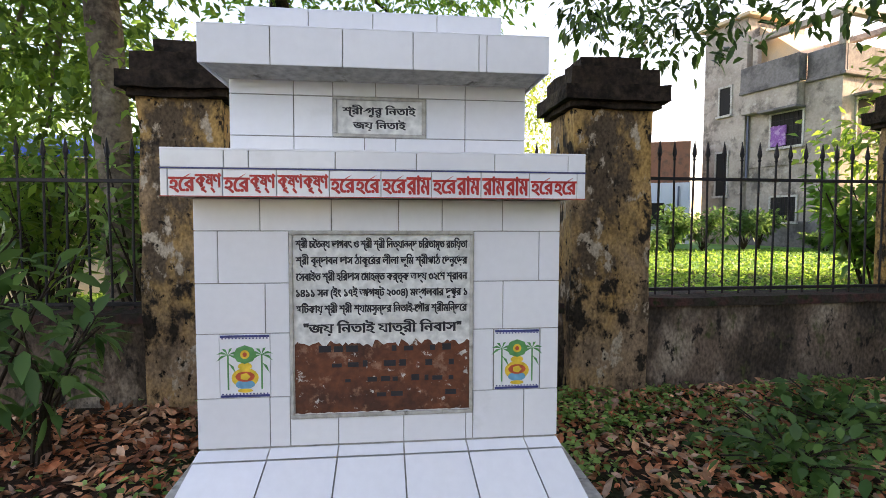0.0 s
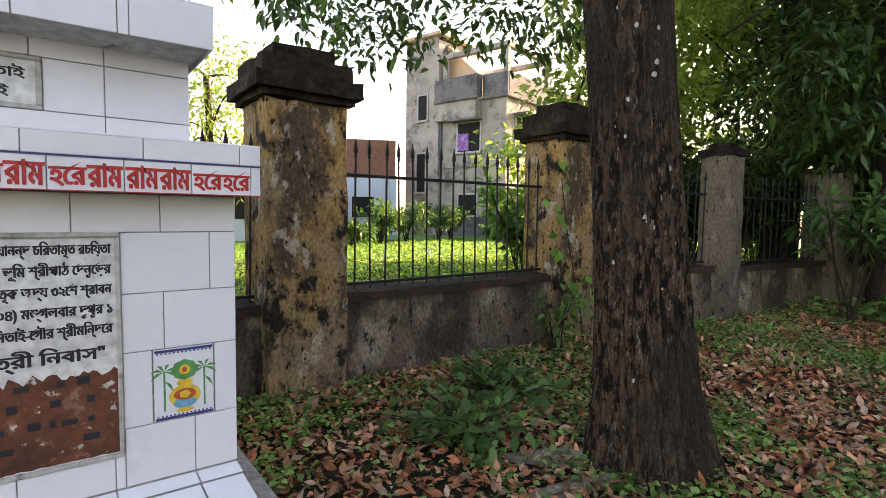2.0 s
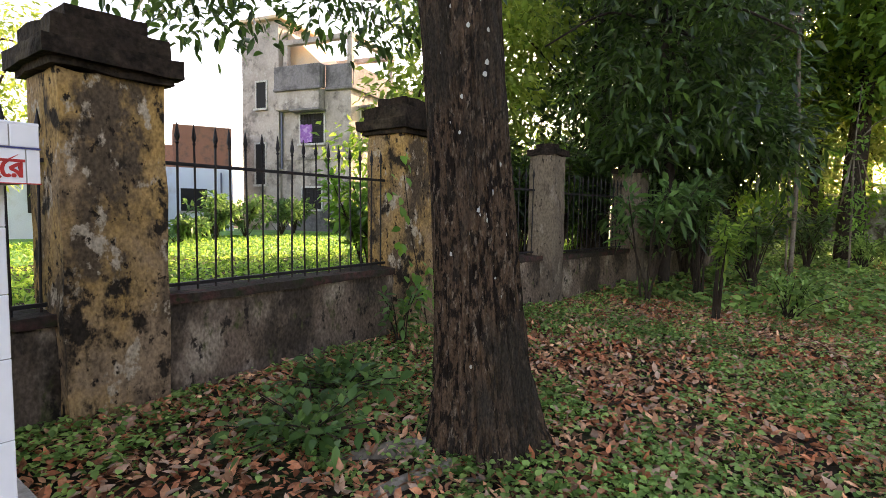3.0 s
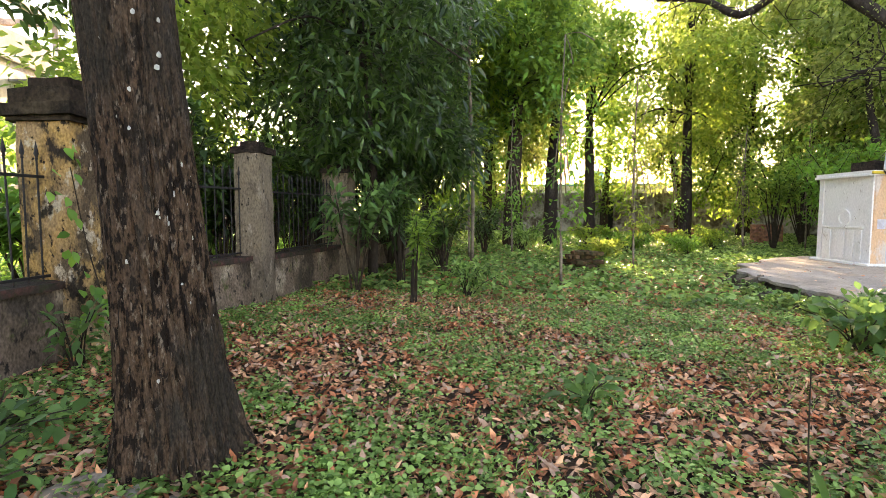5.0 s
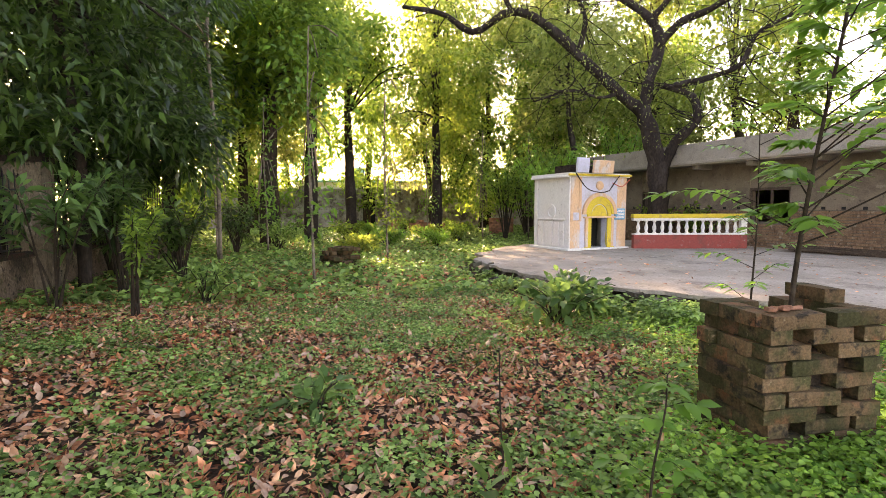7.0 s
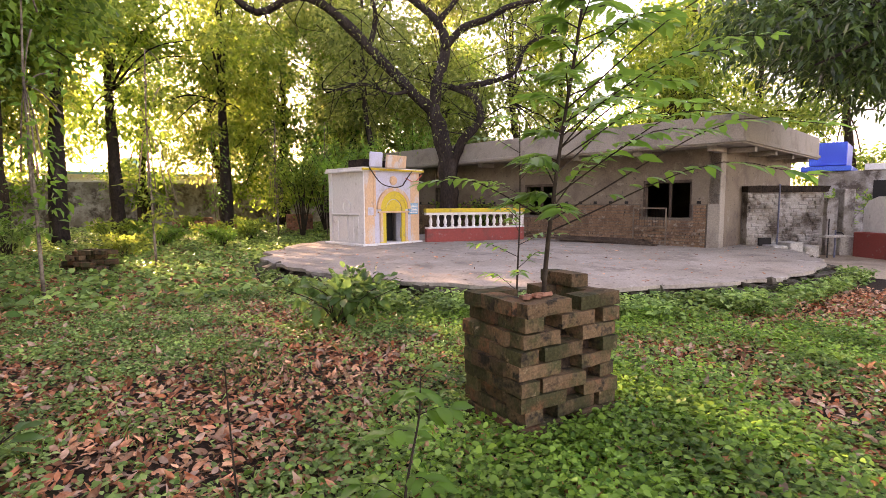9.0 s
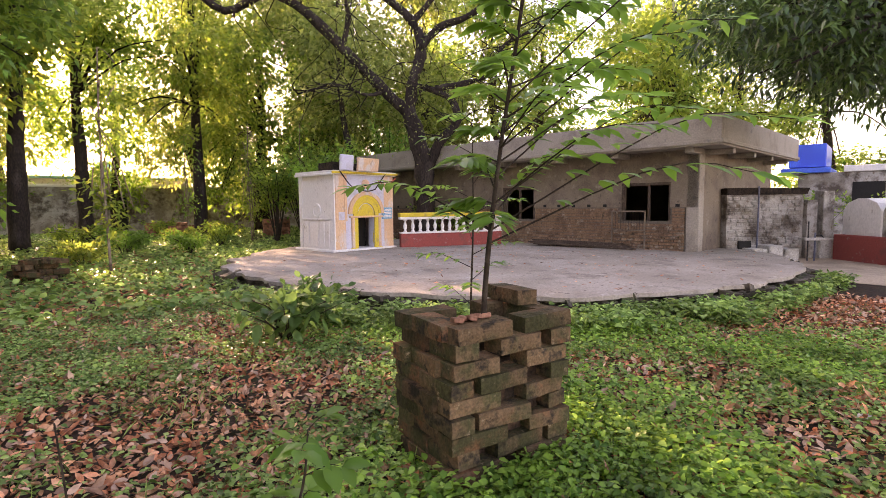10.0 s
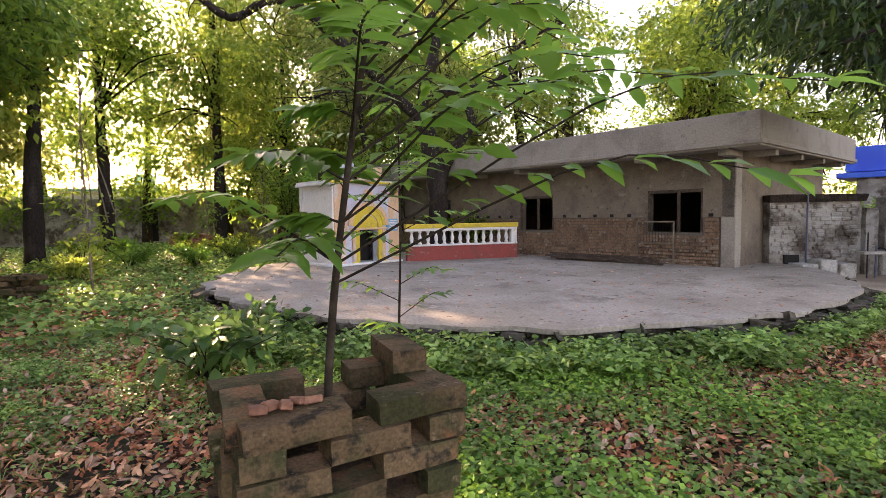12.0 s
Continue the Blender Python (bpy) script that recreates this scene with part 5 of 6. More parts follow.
for k, (x, y) in enumerate(((11.5, 20), (13.5, 21), (15.5, 21.2), (17.2, 22.5), (9.5, 19), (18.8, 20.5), (20.5, 19), (12.4, 22.5))):
    shrub("rounded green bush beside the far house", (x, y), 1.9 if k < 4 else 0.9, 1.3, 18, 50, 0.24, "leaf_shrub", 100 + k, 0.5)


for k, (x, y, h) in enumerate(((9.9, 3.9, 2.6), (11.0, 2.4, 2.4), (12.0, 3.4, 3.0), (8.5, 3.9, 2.6), (7.3, 4.0, 2.4), (10.2, 2.0, 2.2), (13.5, 3.0, 2.8))):
    shrub("dark leafy thicket along the fence", (x, y), h, 0.8, 18, 44, 0.18, "leaf_dark", 150 + k, 0.38)
for k, (x, y) in enumerate(((16.8, -9.6), (18.2, -11.2), (17.2, -12.8), (19.6, -9.2), (20.5, -12.6), (22.5, -11.6), (18.6, -14.8), (16.4, -15.6))):
    shrub("tall leafy thicket behind the shrine", (x, y), 3.6 + 0.6 * (k % 3), 1.3, 20, 60, 0.2, ("leaf_fresh", "leaf_mid")[k % 2], 160 + k, 0.45)
v = thing("creeper", "green creeper climbing the ochre pillar", "creeper", (4.12, 3.44, 0.1))
rng = np.random.default_rng(71)
vp = np.array([(rng.uniform(-0.06, 0.5), rng.uniform(-0.07, 0.0), z) for z in np.concatenate([rng.uniform(0.3, 0.75, 26), rng.uniform(0.7, 1.8, 16)])])
vp[26:, 0] = rng.uniform(-0.35, -0.02, 16)
part("vine", tube([(0.3, -0.03, 0), (0.15, -0.05, 0.5), (0.0, -0.05, 1.0), (-0.1, -0.03, 1.6)], 0.008, 0.004, 5, 14), "stem", v)
blades("foliage", vp, rng.normal(size=vp.shape) * 0.5 + np.array([0, -0.5, -0.5]), np.array([0, -1.0, 0.4]) + rng.normal(size=vp.shape) * 0.3, 0.1, 0.075, "leaf_fresh", v, fine=True)


# ---- trees ----
def near_trunk():
    t = thing("tree", "large tree with ridged dark bark and white lichen spots", "tree", (2.45, 1.5, 0))
    rings = []
    sides, n = 200, 170
    for k in range(n):
        z = -0.15 + 3.75 * k / (n - 1)
        c = Vector((0.12 - 0.03 * z + 0.01 * math.sin(z * 2), 0.02 + 0.07 * z, z))
        r = 0.178 + 0.012 * max(0, z - 2) + 0.10 * math.exp(-max(z, 0) * 3.2) + 0.06 * math.exp(-max(z, 0) * 0.9)
        ring = []
        for i in range(sides):
            a = 2 * math.pi * i / sides
            flute = 0.10 * math.exp(-max(z, 0) * 2.2) * math.sin(5 * a + 0.6) + 0.035 * noise.noise(Vector((math.cos(a) * 1.5, math.sin(a) * 1.5, z * 0.8)))
            w = Vector((math.cos(a) * 9.5 + 0.4 * noise.noise(Vector((z * 2.2, a * 3, 1))), math.sin(a) * 9.5, z * 1.9))
            ridge = 0.05 - 0.24 * max(0.0, 0.28 - abs(noise.noise(w))) + 0.012 * noise.noise(Vector((math.cos(a) * 24, math.sin(a) * 24, z * 12)))
            q = r * (1 + flute + ridge * 2.3)
            ring.append(c + Vector((math.cos(a) * q, math.sin(a) * q, 0)))
        rings.append(ring)
    bm = loft(rings)
    for pts, r in ((((0, 0.2, 3.3), (-0.3, 1.4, 4.2), (-0.4, 2.8, 4.9), (0.2, 4.2, 5.2)), 0.11), (((0.1, 0.2, 3.4), (0.9, 1.5, 4.6), (2.4, 2.6, 5.6)), 0.12), (((0, 0.1, 3.5), (-0.5, -0.5, 5), (-0.8, -0.8, 7)), 0.13)):
        tube(pts, r, r * 0.3, 8, 14, bm, rough=0.2)
    part("trunk", bm, "bark_ridged_shade", t, smooth=True)
    for pts, r in ((((-0.42, 0.1, 0.0), (-0.25, -0.1, 0.045), (-0.02, -0.3, 0.05), (0.22, -0.5, -0.02)), 0.05), (((-0.1, 0.15, 0.1), (-0.45, 0.5, 0.06), (-0.85, 0.85, 0.0)), 0.065), (((-0.15, 0.0, 0.08), (-0.6, 0.15, 0.05), (-1.05, 0.25, -0.03)), 0.055), (((0.2, -0.15, 0.06), (0.5, -0.4, 0.0), (0.7, -0.7, -0.06)), 0.05)):
        bm = tube(pts, r, 0.02, 10, 16, rough=0.4)
        part("root", bm, "bark_pale", t, "exposed grey root", smooth=True)
    rng = np.random.default_rng(5)
    for k in range(95):  # lichen
        z = rng.uniform(1.2, 2.9) if k < 70 else rng.uniform(0.4, 1.4)
        a = radians(rng.uniform(170, 330))
        r = 0.178 + 0.06 * math.exp(-z * 0.9) + 0.012 * max(0, z - 2) + 0.1 * math.exp(-z * 3.2) + 0.004
        c = Vector((0.12 - 0.03 * z + 0.01 * math.sin(z * 2), 0.02 + 0.07 * z, z)) + Vector((math.cos(a) * r, math.sin(a) * r, 0))
        s = rng.uniform(0.005, 0.015) * (1.9 if k < 8 else 1)
        bm = bmesh.new()
        bmesh.ops.create_icosphere(bm, subdivisions=1, radius=1)
        for v in bm.verts:
            v.co = Vector((v.co.x * 0.35, v.co.y, v.co.z * rng.uniform(0.9, 1.5))) * s * (1 + 0.5 * noise.noise(v.co * 3 + Vector((k, 0, 0))))
        o = part("lichen_spot", bm, "lichen", t)
        o.matrix_local = Matrix.Translation(c) @ pose(0, 0, 0, 0, 0, math.degrees(a))
    # leaves that hang over the fence
    cs = [((0.5, 3.3, 3.2), (0.7, 0.5, 0.3)), ((-0.1, 3.8, 3.5), (0.6, 0.5, 0.25)), ((1.6, 2.5, 3.3), (0.6, 0.5, 0.35)), ((0.9, 3.0, 3.85), (1.4, 0.8, 0.35)), ((2.4, 2.3, 3.9), (1.0, 0.7, 0.5)), ((-0.8, 3.4, 4.0), (1.0, 0.7, 0.35))]
    P, D = crown_points(rng, [c for c, r in cs], [r for c, r in cs], 24, 14, 0.15)
    hs = [((0.3, 0.2, 6.6), (3.2, 3.2, 1.3)), ((2.6, -1.4, 7.2), (2.8, 2.8, 1.3)), ((-2.0, -0.6, 7.4), (2.4, 2.4, 1.2)), ((0.6, -3.2, 7.8), (2.6, 2.4, 1.2))]  # high crown, out of view, added to block sky light from above
    P2, D2 = crown_points(rng, [c for c, r in hs], [r for c, r in hs], 130, 26, 0.3)
    s = 0.19 * rng.uniform(0.6, 1.3, len(P2))
    blades("unseen_high_crown", P2, D2, np.array([0, 0, 1.0]) + rng.normal(size=P2.shape) * 0.5, s, s * 0.5, "leaf_dark", t, droop=0.3)
    s = 0.12 * rng.uniform(0.6, 1.3, len(P))
    blades("crown", P, D, np.array([0, 0, 1.0]) + rng.normal(size=P.shape) * 0.4, s, s * 0.45, "leaf_dark", t, droop=0.3, fine=True)


near_trunk()

# big gnarled tree inside the balustrade: side s and height z in its own plane
GN = thing("gnarled_tree", "big dark gnarled tree with spreading crooked limbs", "tree", (13.9, -11.75, 0.1))
R = Vector((-0.646, -0.764, 0))
F = Vector((0.764, -0.646, 0))
rel = lambda s, z, d=0.0: R * s + F * d + Vector((0, 0, z - 0.1))
limbs = [
    ([rel(0, 0), rel(0.02, 1.3), rel(0, 2.6), rel(-0.4, 4.1), rel(-0.6, 4.5)], 0.34, 0.24),
    ([rel(-0.5, 4.3), rel(-1.2, 4.9), rel(-2.5, 6.2, -0.4), rel(-3.6, 7.2, -0.8), rel(-4.5, 7.5, -1), rel(-5.6, 6.95, -1.2), rel(-6.6, 7.6, -1.4), rel(-8, 8.0, -1.5)], 0.2, 0.07),
    ([rel(-0.45, 4.3), rel(-0.3, 5.2), rel(-0.05, 6.3, 0.2), rel(-0.4, 7.2, 0.3), rel(-1.5, 8.1, 0.5), rel(-3, 8.6, 0.5)], 0.2, 0.08),
    ([rel(-0.1, 6.2, 0.1), rel(0.5, 6.8), rel(1.3, 7.0, -0.3), rel(2.0, 7.3, -0.5), rel(3.2, 7.6, -0.6), rel(4.6, 8.4, -0.8)], 0.13, 0.05),
    ([rel(0.1, 2.3), rel(0.5, 3.3, -0.1), rel(1.05, 3.9, -0.2), rel(0.85, 4.6, -0.2), rel(0.1, 4.95, -0.3)], 0.16, 0.1),
    ([rel(0.4, 4.9, -0.3), rel(1.4, 5.05, -0.5), rel(2.1, 5.3, -0.6), rel(2.5, 6.1, -0.6), rel(3.6, 6.6, -0.7)], 0.1, 0.04),
    ([rel(-1.2, 4.9), rel(-1.7, 4.7, -0.5), rel(-2.6, 4.9, -0.9), rel(-3.6, 4.6, -1.2)], 0.07, 0.025),
    ([rel(-2.4, 6.1, -0.4), rel(-2.2, 7.2, -0.6), rel(-2.8, 8.4, -0.8)], 0.09, 0.04),
    ([rel(-4.4, 7.5, -1), rel(-4.9, 8.4, -1.2), rel(-5.8, 9, -1.2)], 0.08, 0.04),
    ([rel(-0.3, 7.1, 0.3), rel(0.6, 8.2, 0.3), rel(1.2, 9.5, 0.4)], 0.1, 0.04),
]
bm = bmesh.new()
for pts, a, b in limbs:
    tube(pts, a, b, 10, 26, bm, rough=0.35, seed=a * 50)
rng = np.random.default_rng(17)
tips = []
for k in range(230):  # crooked twigs
    pts, a, b = limbs[int(rng.integers(1, len(limbs)))]
    o = spline(pts, 20)[int(rng.integers(6, 20))]
    w = Vector(rng.normal(size=3) * np.array([0.6, 0.6, 0.5]) + np.array([0, 0, 0.1]))
    m = o + w * 0.6 + Vector(rng.normal(size=3) * 0.2)
    e = o + w * 1.4 + Vector(rng.normal(size=3) * 0.3) - Vector((0, 0, 0.25))
    tube([o, m, e], 0.022, 0.006, 4, 8, bm)
    tips += [m, e, (m + e) / 2]
part("trunk", bm, "bark_dark", GN, smooth=True)
tp = np.array(tips)
P = np.repeat(tp, 17, 0) + rng.normal(size=(len(tp) * 17, 3)) * 0.42
s = 0.075 * rng.uniform(0.6, 1.4, len(P))
blades("crown", P, rng.normal(size=P.shape) + np.array([0, 0, -0.3]), np.array([0, 0, 1.0]) + rng.normal(size=P.shape) * 0.6, s, s * 0.45, "leaf_olive", GN)

# dark trees behind the fence corner
tree("tree", "tall dense tree with dark glossy drooping leaves", (9.6, 2.4, 0), [(0, 0, 0), (0.1, 0, 2), (0.1, 0.2, 4.5), (0.2, 0.3, 7)], 0.1, 0.05, crowns=[((0, 0.2, 3.2), (1.7, 1.5, 1.3)), ((0.6, -0.5, 4.8), (1.9, 1.6, 1.5)), ((-0.4, 0.6, 6.2), (1.9, 1.7, 1.5)), ((1.4, -0.9, 2.7), (1.2, 1.0, 0.9))], leaf="leaf_dark", bark="bark_dark", clumps=120, per=26, spread=0.24, size=0.2, slim=0.36, seed=2, droop=0.3)
# lime instead of fresh green: the sunlight on this crown is in its colour
tree("tree", "leafy tree behind the fence, its leaves coloured lime as if sunlit", (8.0, 5.8, 0), [(0, 0, 0), (0, 0.1, 2.5), (0.2, 0, 5), (0.1, 0, 7)], 0.12, 0.06, crowns=[((0, -0.3, 3.2), (1.7, 1.3, 1.1)), ((0.4, -0.4, 4.8), (1.8, 1.4, 1.2)), ((-0.8, 0, 6.3), (2.0, 1.5, 1.3))], leaf="leaf_lime", clumps=125, per=24, spread=0.26, size=0.17, slim=0.5, seed=3)
tree("tree", "tall dark tree deep behind the fence", (12.5, 4.6, 0), [(0, 0, 0), (0.1, 0, 3), (0, 0.2, 6), (0.2, 0.2, 9)], 0.2, 0.1, crowns=[((0, 0, 4), (2.4, 2.2, 1.8)), ((0.3, 0, 7), (2.8, 2.4, 2.2)), ((-0.5, 0.3, 9.5), (2.8, 2.4, 2))], leaf="leaf_dark", bark="bark_dark", clumps=140, per=26, spread=0.36, size=0.24, slim=0.42, seed=4, droop=0.25)
tree("tree", "slender dark-leaved tree by the path", (13.2, 0.8, 0), [(0, 0, 0), (0.05, 0, 2.5), (0, 0.1, 5), (0.1, 0, 7)], 0.05, 0.03, crowns=[((0.3, 1.1, 4.4), (1.2, 1.1, 1.4)), ((0.2, 0.9, 6.5), (1.4, 1.2, 1.3))], leaf="leaf_dark", bark="bark_pale", clumps=125, per=22, spread=0.26, size=0.18, slim=0.4, seed=5, droop=0.25)
# trees along the far side
far = [(20.0, -0.2, 0.36, "leaf_mid", "bark"), (22.0, -1.75, 0.3, "leaf_lime", "bark_dark"), (21, 3.2, 0.3, "leaf_dark", "bark_dark"), (26, 1.0, 0.28, "leaf_olive", "bark"), (26.5, -4.0, 0.3, "leaf_mid", "bark_dark"), (34, -10.5, 0.32, "leaf_olive", "bark"), (26, -8.3, 0.3, "leaf_lime", "bark_dark"), (24.5, -13.8, 0.26, "leaf_mid", "bark_dark"), (30, -15.5, 0.3, "leaf_mid", "bark"), (21.5, -17.5, 0.28, "leaf_olive", "bark"), (26, -21, 0.3, "leaf_mid", "bark"), (19, -23, 0.3, "leaf_mid", "bark"), (13, -25, 0.3, "leaf_lime", "bark"), (36, -20, 0.3, "leaf_lime", "bark"), (38, 1, 0.3, "leaf_mid", "bark"), (33, 6, 0.3, "leaf_mid", "bark"), (16, -30, 0.3, "leaf_mid", "bark"), (29, 8, 0.3, "leaf_dark", "bark"), (37, -6.5, 0.3, "leaf_mid", "bark"),
       (19.5, 4.5, 0.25, "leaf_mid", "bark"), (16.5, 6.5, 0.25, "leaf_mid", "bark"), (12, 8.5, 0.25, "leaf_mid", "bark"), (24, 4.5, 0.25, "leaf_dark", "bark_dark"), (29.5, -12.2, 0.24, "leaf_mid", "bark"), (33, -14, 0.24, "leaf_lime", "bark"), (23, -19, 0.24, "leaf_mid", "bark"), (17.5, -19.5, 0.24, "leaf_lime", "bark"), (42, -15, 0.3, "leaf_mid", "bark"), (44, -1.5, 0.3, "leaf_lime", "bark"), (41, -24, 0.3, "leaf_mid", "bark"), (33, -26, 0.3, "leaf_lime", "bark"), (14, -27, 0.3, "leaf_mid", "bark"), (8.5, -34, 0.3, "leaf_mid", "bark"), (3.5, -33, 0.3, "leaf_mid", "bark"), (12, -32, 0.3, "leaf_lime", "bark"), (-2, -32, 0.3, "leaf_mid", "bark"), (21, -13.6, 0.2, "leaf_olive", "bark_dark"), (27.5, -17, 0.24, "leaf_mid", "bark")]
for k, (x, y, r, leaf, bark) in enumerate(far):
    g = np.random.default_rng(200 + k)
    lx, ly = g.normal(size=2) * 0.4
    h = g.uniform(8.5, 12)
    low = 5.4 if bark == "bark_dark" or r > 0.33 else 2.4 if leaf in ("leaf_lime", "leaf_mid") else 3.8
    cr = [((lx * 0.5 + g.normal() * 1.0, ly * 0.5 + g.normal() * 1.0, low + (h - low) * j / 3.0 + 0.3), (2.1 + 0.7 * g.random(), 2.1 + 0.7 * g.random(), 1.6)) for j in range(4)]
    tree("tree", {"leaf_lime": "tall tree with sunlit yellow-green leaves", "leaf_mid": "tall tree with mid-green leaves", "leaf_dark": "tall tree with dark green leaves", "leaf_olive": "tall tree with thin olive-green leaves"}[leaf],
         (x, y, -0.1), [(0, 0, 0), (lx * 0.3, ly * 0.3, 3), (lx, ly, 6), (lx * 1.2, ly, h)], r, r * 0.35, crowns=cr, leaf=leaf, bark=bark, clumps=64, per=38, spread=0.36, size=0.24, slim=0.58, seed=300 + k, group="trees of the grove")
# slender saplings before the far trees
for k, (x, y) in enumerate(((9.7, -1.05), (14.2, 0.95), (16, -0.2), (20.5, -8.6), (19.5, -10.2), (22.5, -9.4), (25, -7.5), (12.8, -3.0))):
    tree("young_tree", "slender young tree with a thin pale stem", (x, y, -0.08), [(0, 0, 0), (0.03, 0.02, 1.5), (0.0, 0.05, 3), (0.05, 0, 4.5)], 0.028, 0.012, crowns=[((0, 0, 3.4), (0.5, 0.5, 1.2)), ((0, 0, 1.6), (0.35, 0.35, 0.7))], leaf=("leaf_fresh", "leaf_lime")[k % 2], bark="bark_pale", clumps=20, per=9, spread=0.16, size=0.14, slim=0.45, seed=400 + k, group="slender young trees", sides=6)
# mango tree over the yard
tree("tree", "large mango tree with dark drooping leaves over the yard", (0.6, -15.5, 0), [(0, 0, 0), (0.1, 0.1, 2), (0.6, 0.4, 3.6)], 0.3, 0.22, limbs=[([(0.5, 0.3, 3.4), (1.4, 1.5, 4.3), (2.5, 2.8, 4.7), (3.6, 3.6, 4.8)], 0.14), ([(0.5, 0.3, 3.4), (1.6, 0.2, 4.6), (3.0, -0.5, 5.4)], 0.12)],
     crowns=[((3.0, 1.6, 4.3), (1.5, 1.3, 0.9)), ((4.2, 2.2, 5.2), (1.5, 1.4, 0.9)), ((2.0, 0.6, 5.0), (1.8, 1.6, 1.1)), ((3.4, 0.2, 6.0), (2.0, 1.8, 1.1)), ((0.8, 2.6, 5.0), (1.6, 1.6, 1.0)), ((1.9, 1.0, 3.6), (1.1, 1.0, 0.7)), ((3.0, 3.9, 4.2), (1.3, 1.2, 0.8)), ((3.7, 3.0, 5.0), (1.5, 1.3, 0.8)), ((2.5, 3.2, 3.7), (1.0, 0.9, 0.6)), ((4.4, 0.6, 5.0), (1.5, 1.4, 0.9)), ((4.2, 1.8, 6.2), (1.7, 1.5, 0.9))], leaf="leaf_dark", bark="bark_dark", clumps=64, per=24, spread=0.3, size=0.17, slim=0.36, seed=6, droop=0.35)
# trees behind the fence
tree("tree", "grey leaning trunk behind the fence", (-2.3, 4.6, 0), [(0.12, 0, 0), (0.1, 0, 1), (0, 0.1, 2.2), (-0.15, 0.2, 4.0), (-0.1, 0.2, 6)], 0.15, 0.12, crowns=[((0.4, 0.6, 4.4), (1.8, 1.4, 0.9)), ((1.8, 1.0, 4.8), (1.6, 1.3, 0.9)), ((-1.2, 0.4, 3.2), (1.2, 1.0, 0.9)), ((-0.8, 0.6, 2.2), (1.6, 0.7, 0.8))], leaf="leaf_mid", bark="bark_pale", clumps=120, per=26, spread=0.26, size=0.12, slim=0.45, seed=7)
tree("tree", "brown trunk behind the monument", (-1.25, 6.2, 0), [(0, 0, 0), (0, 0, 2), (0.05, 0, 4), (0, 0, 6)], 0.13, 0.1, crowns=[((0.8, 0.3, 4.2), (1.8, 1.2, 0.8)), ((2.2, 0.6, 4.8), (1.4, 1.2, 0.8))], leaf="leaf_fresh", clumps=60, per=26, spread=0.26, size=0.13, slim=0.45, seed=8)
tree("tree", "leafy tree far behind the fence", (-7.5, 9.5, 0), [(0, 0, 0), (0, 0, 2), (0.1, 0, 4), (0, 0, 6)], 0.2, 0.1, crowns=[((0, 0, 2.4), (2.6, 2, 1.4)), ((1.5, 0, 4.5), (2.6, 2, 1.4)), ((-2, 0, 4.5), (2.6, 2, 1.4))], leaf="leaf_mid", clumps=80, per=26, spread=0.4, size=0.2, seed=9)
tree("tree", "leafy tree far across the lawn", (4.5, 20, 0), [(0, 0, 0), (0, 0, 2), (0.1, 0, 4), (0, 0, 6)], 0.2, 0.1, crowns=[((0, 0, 3.4), (2.2, 1.8, 1.4)), ((0.6, 0, 5.6), (2.4, 2, 1.4))], leaf="leaf_lime", clumps=70, per=26, spread=0.4, size=0.22, seed=10)


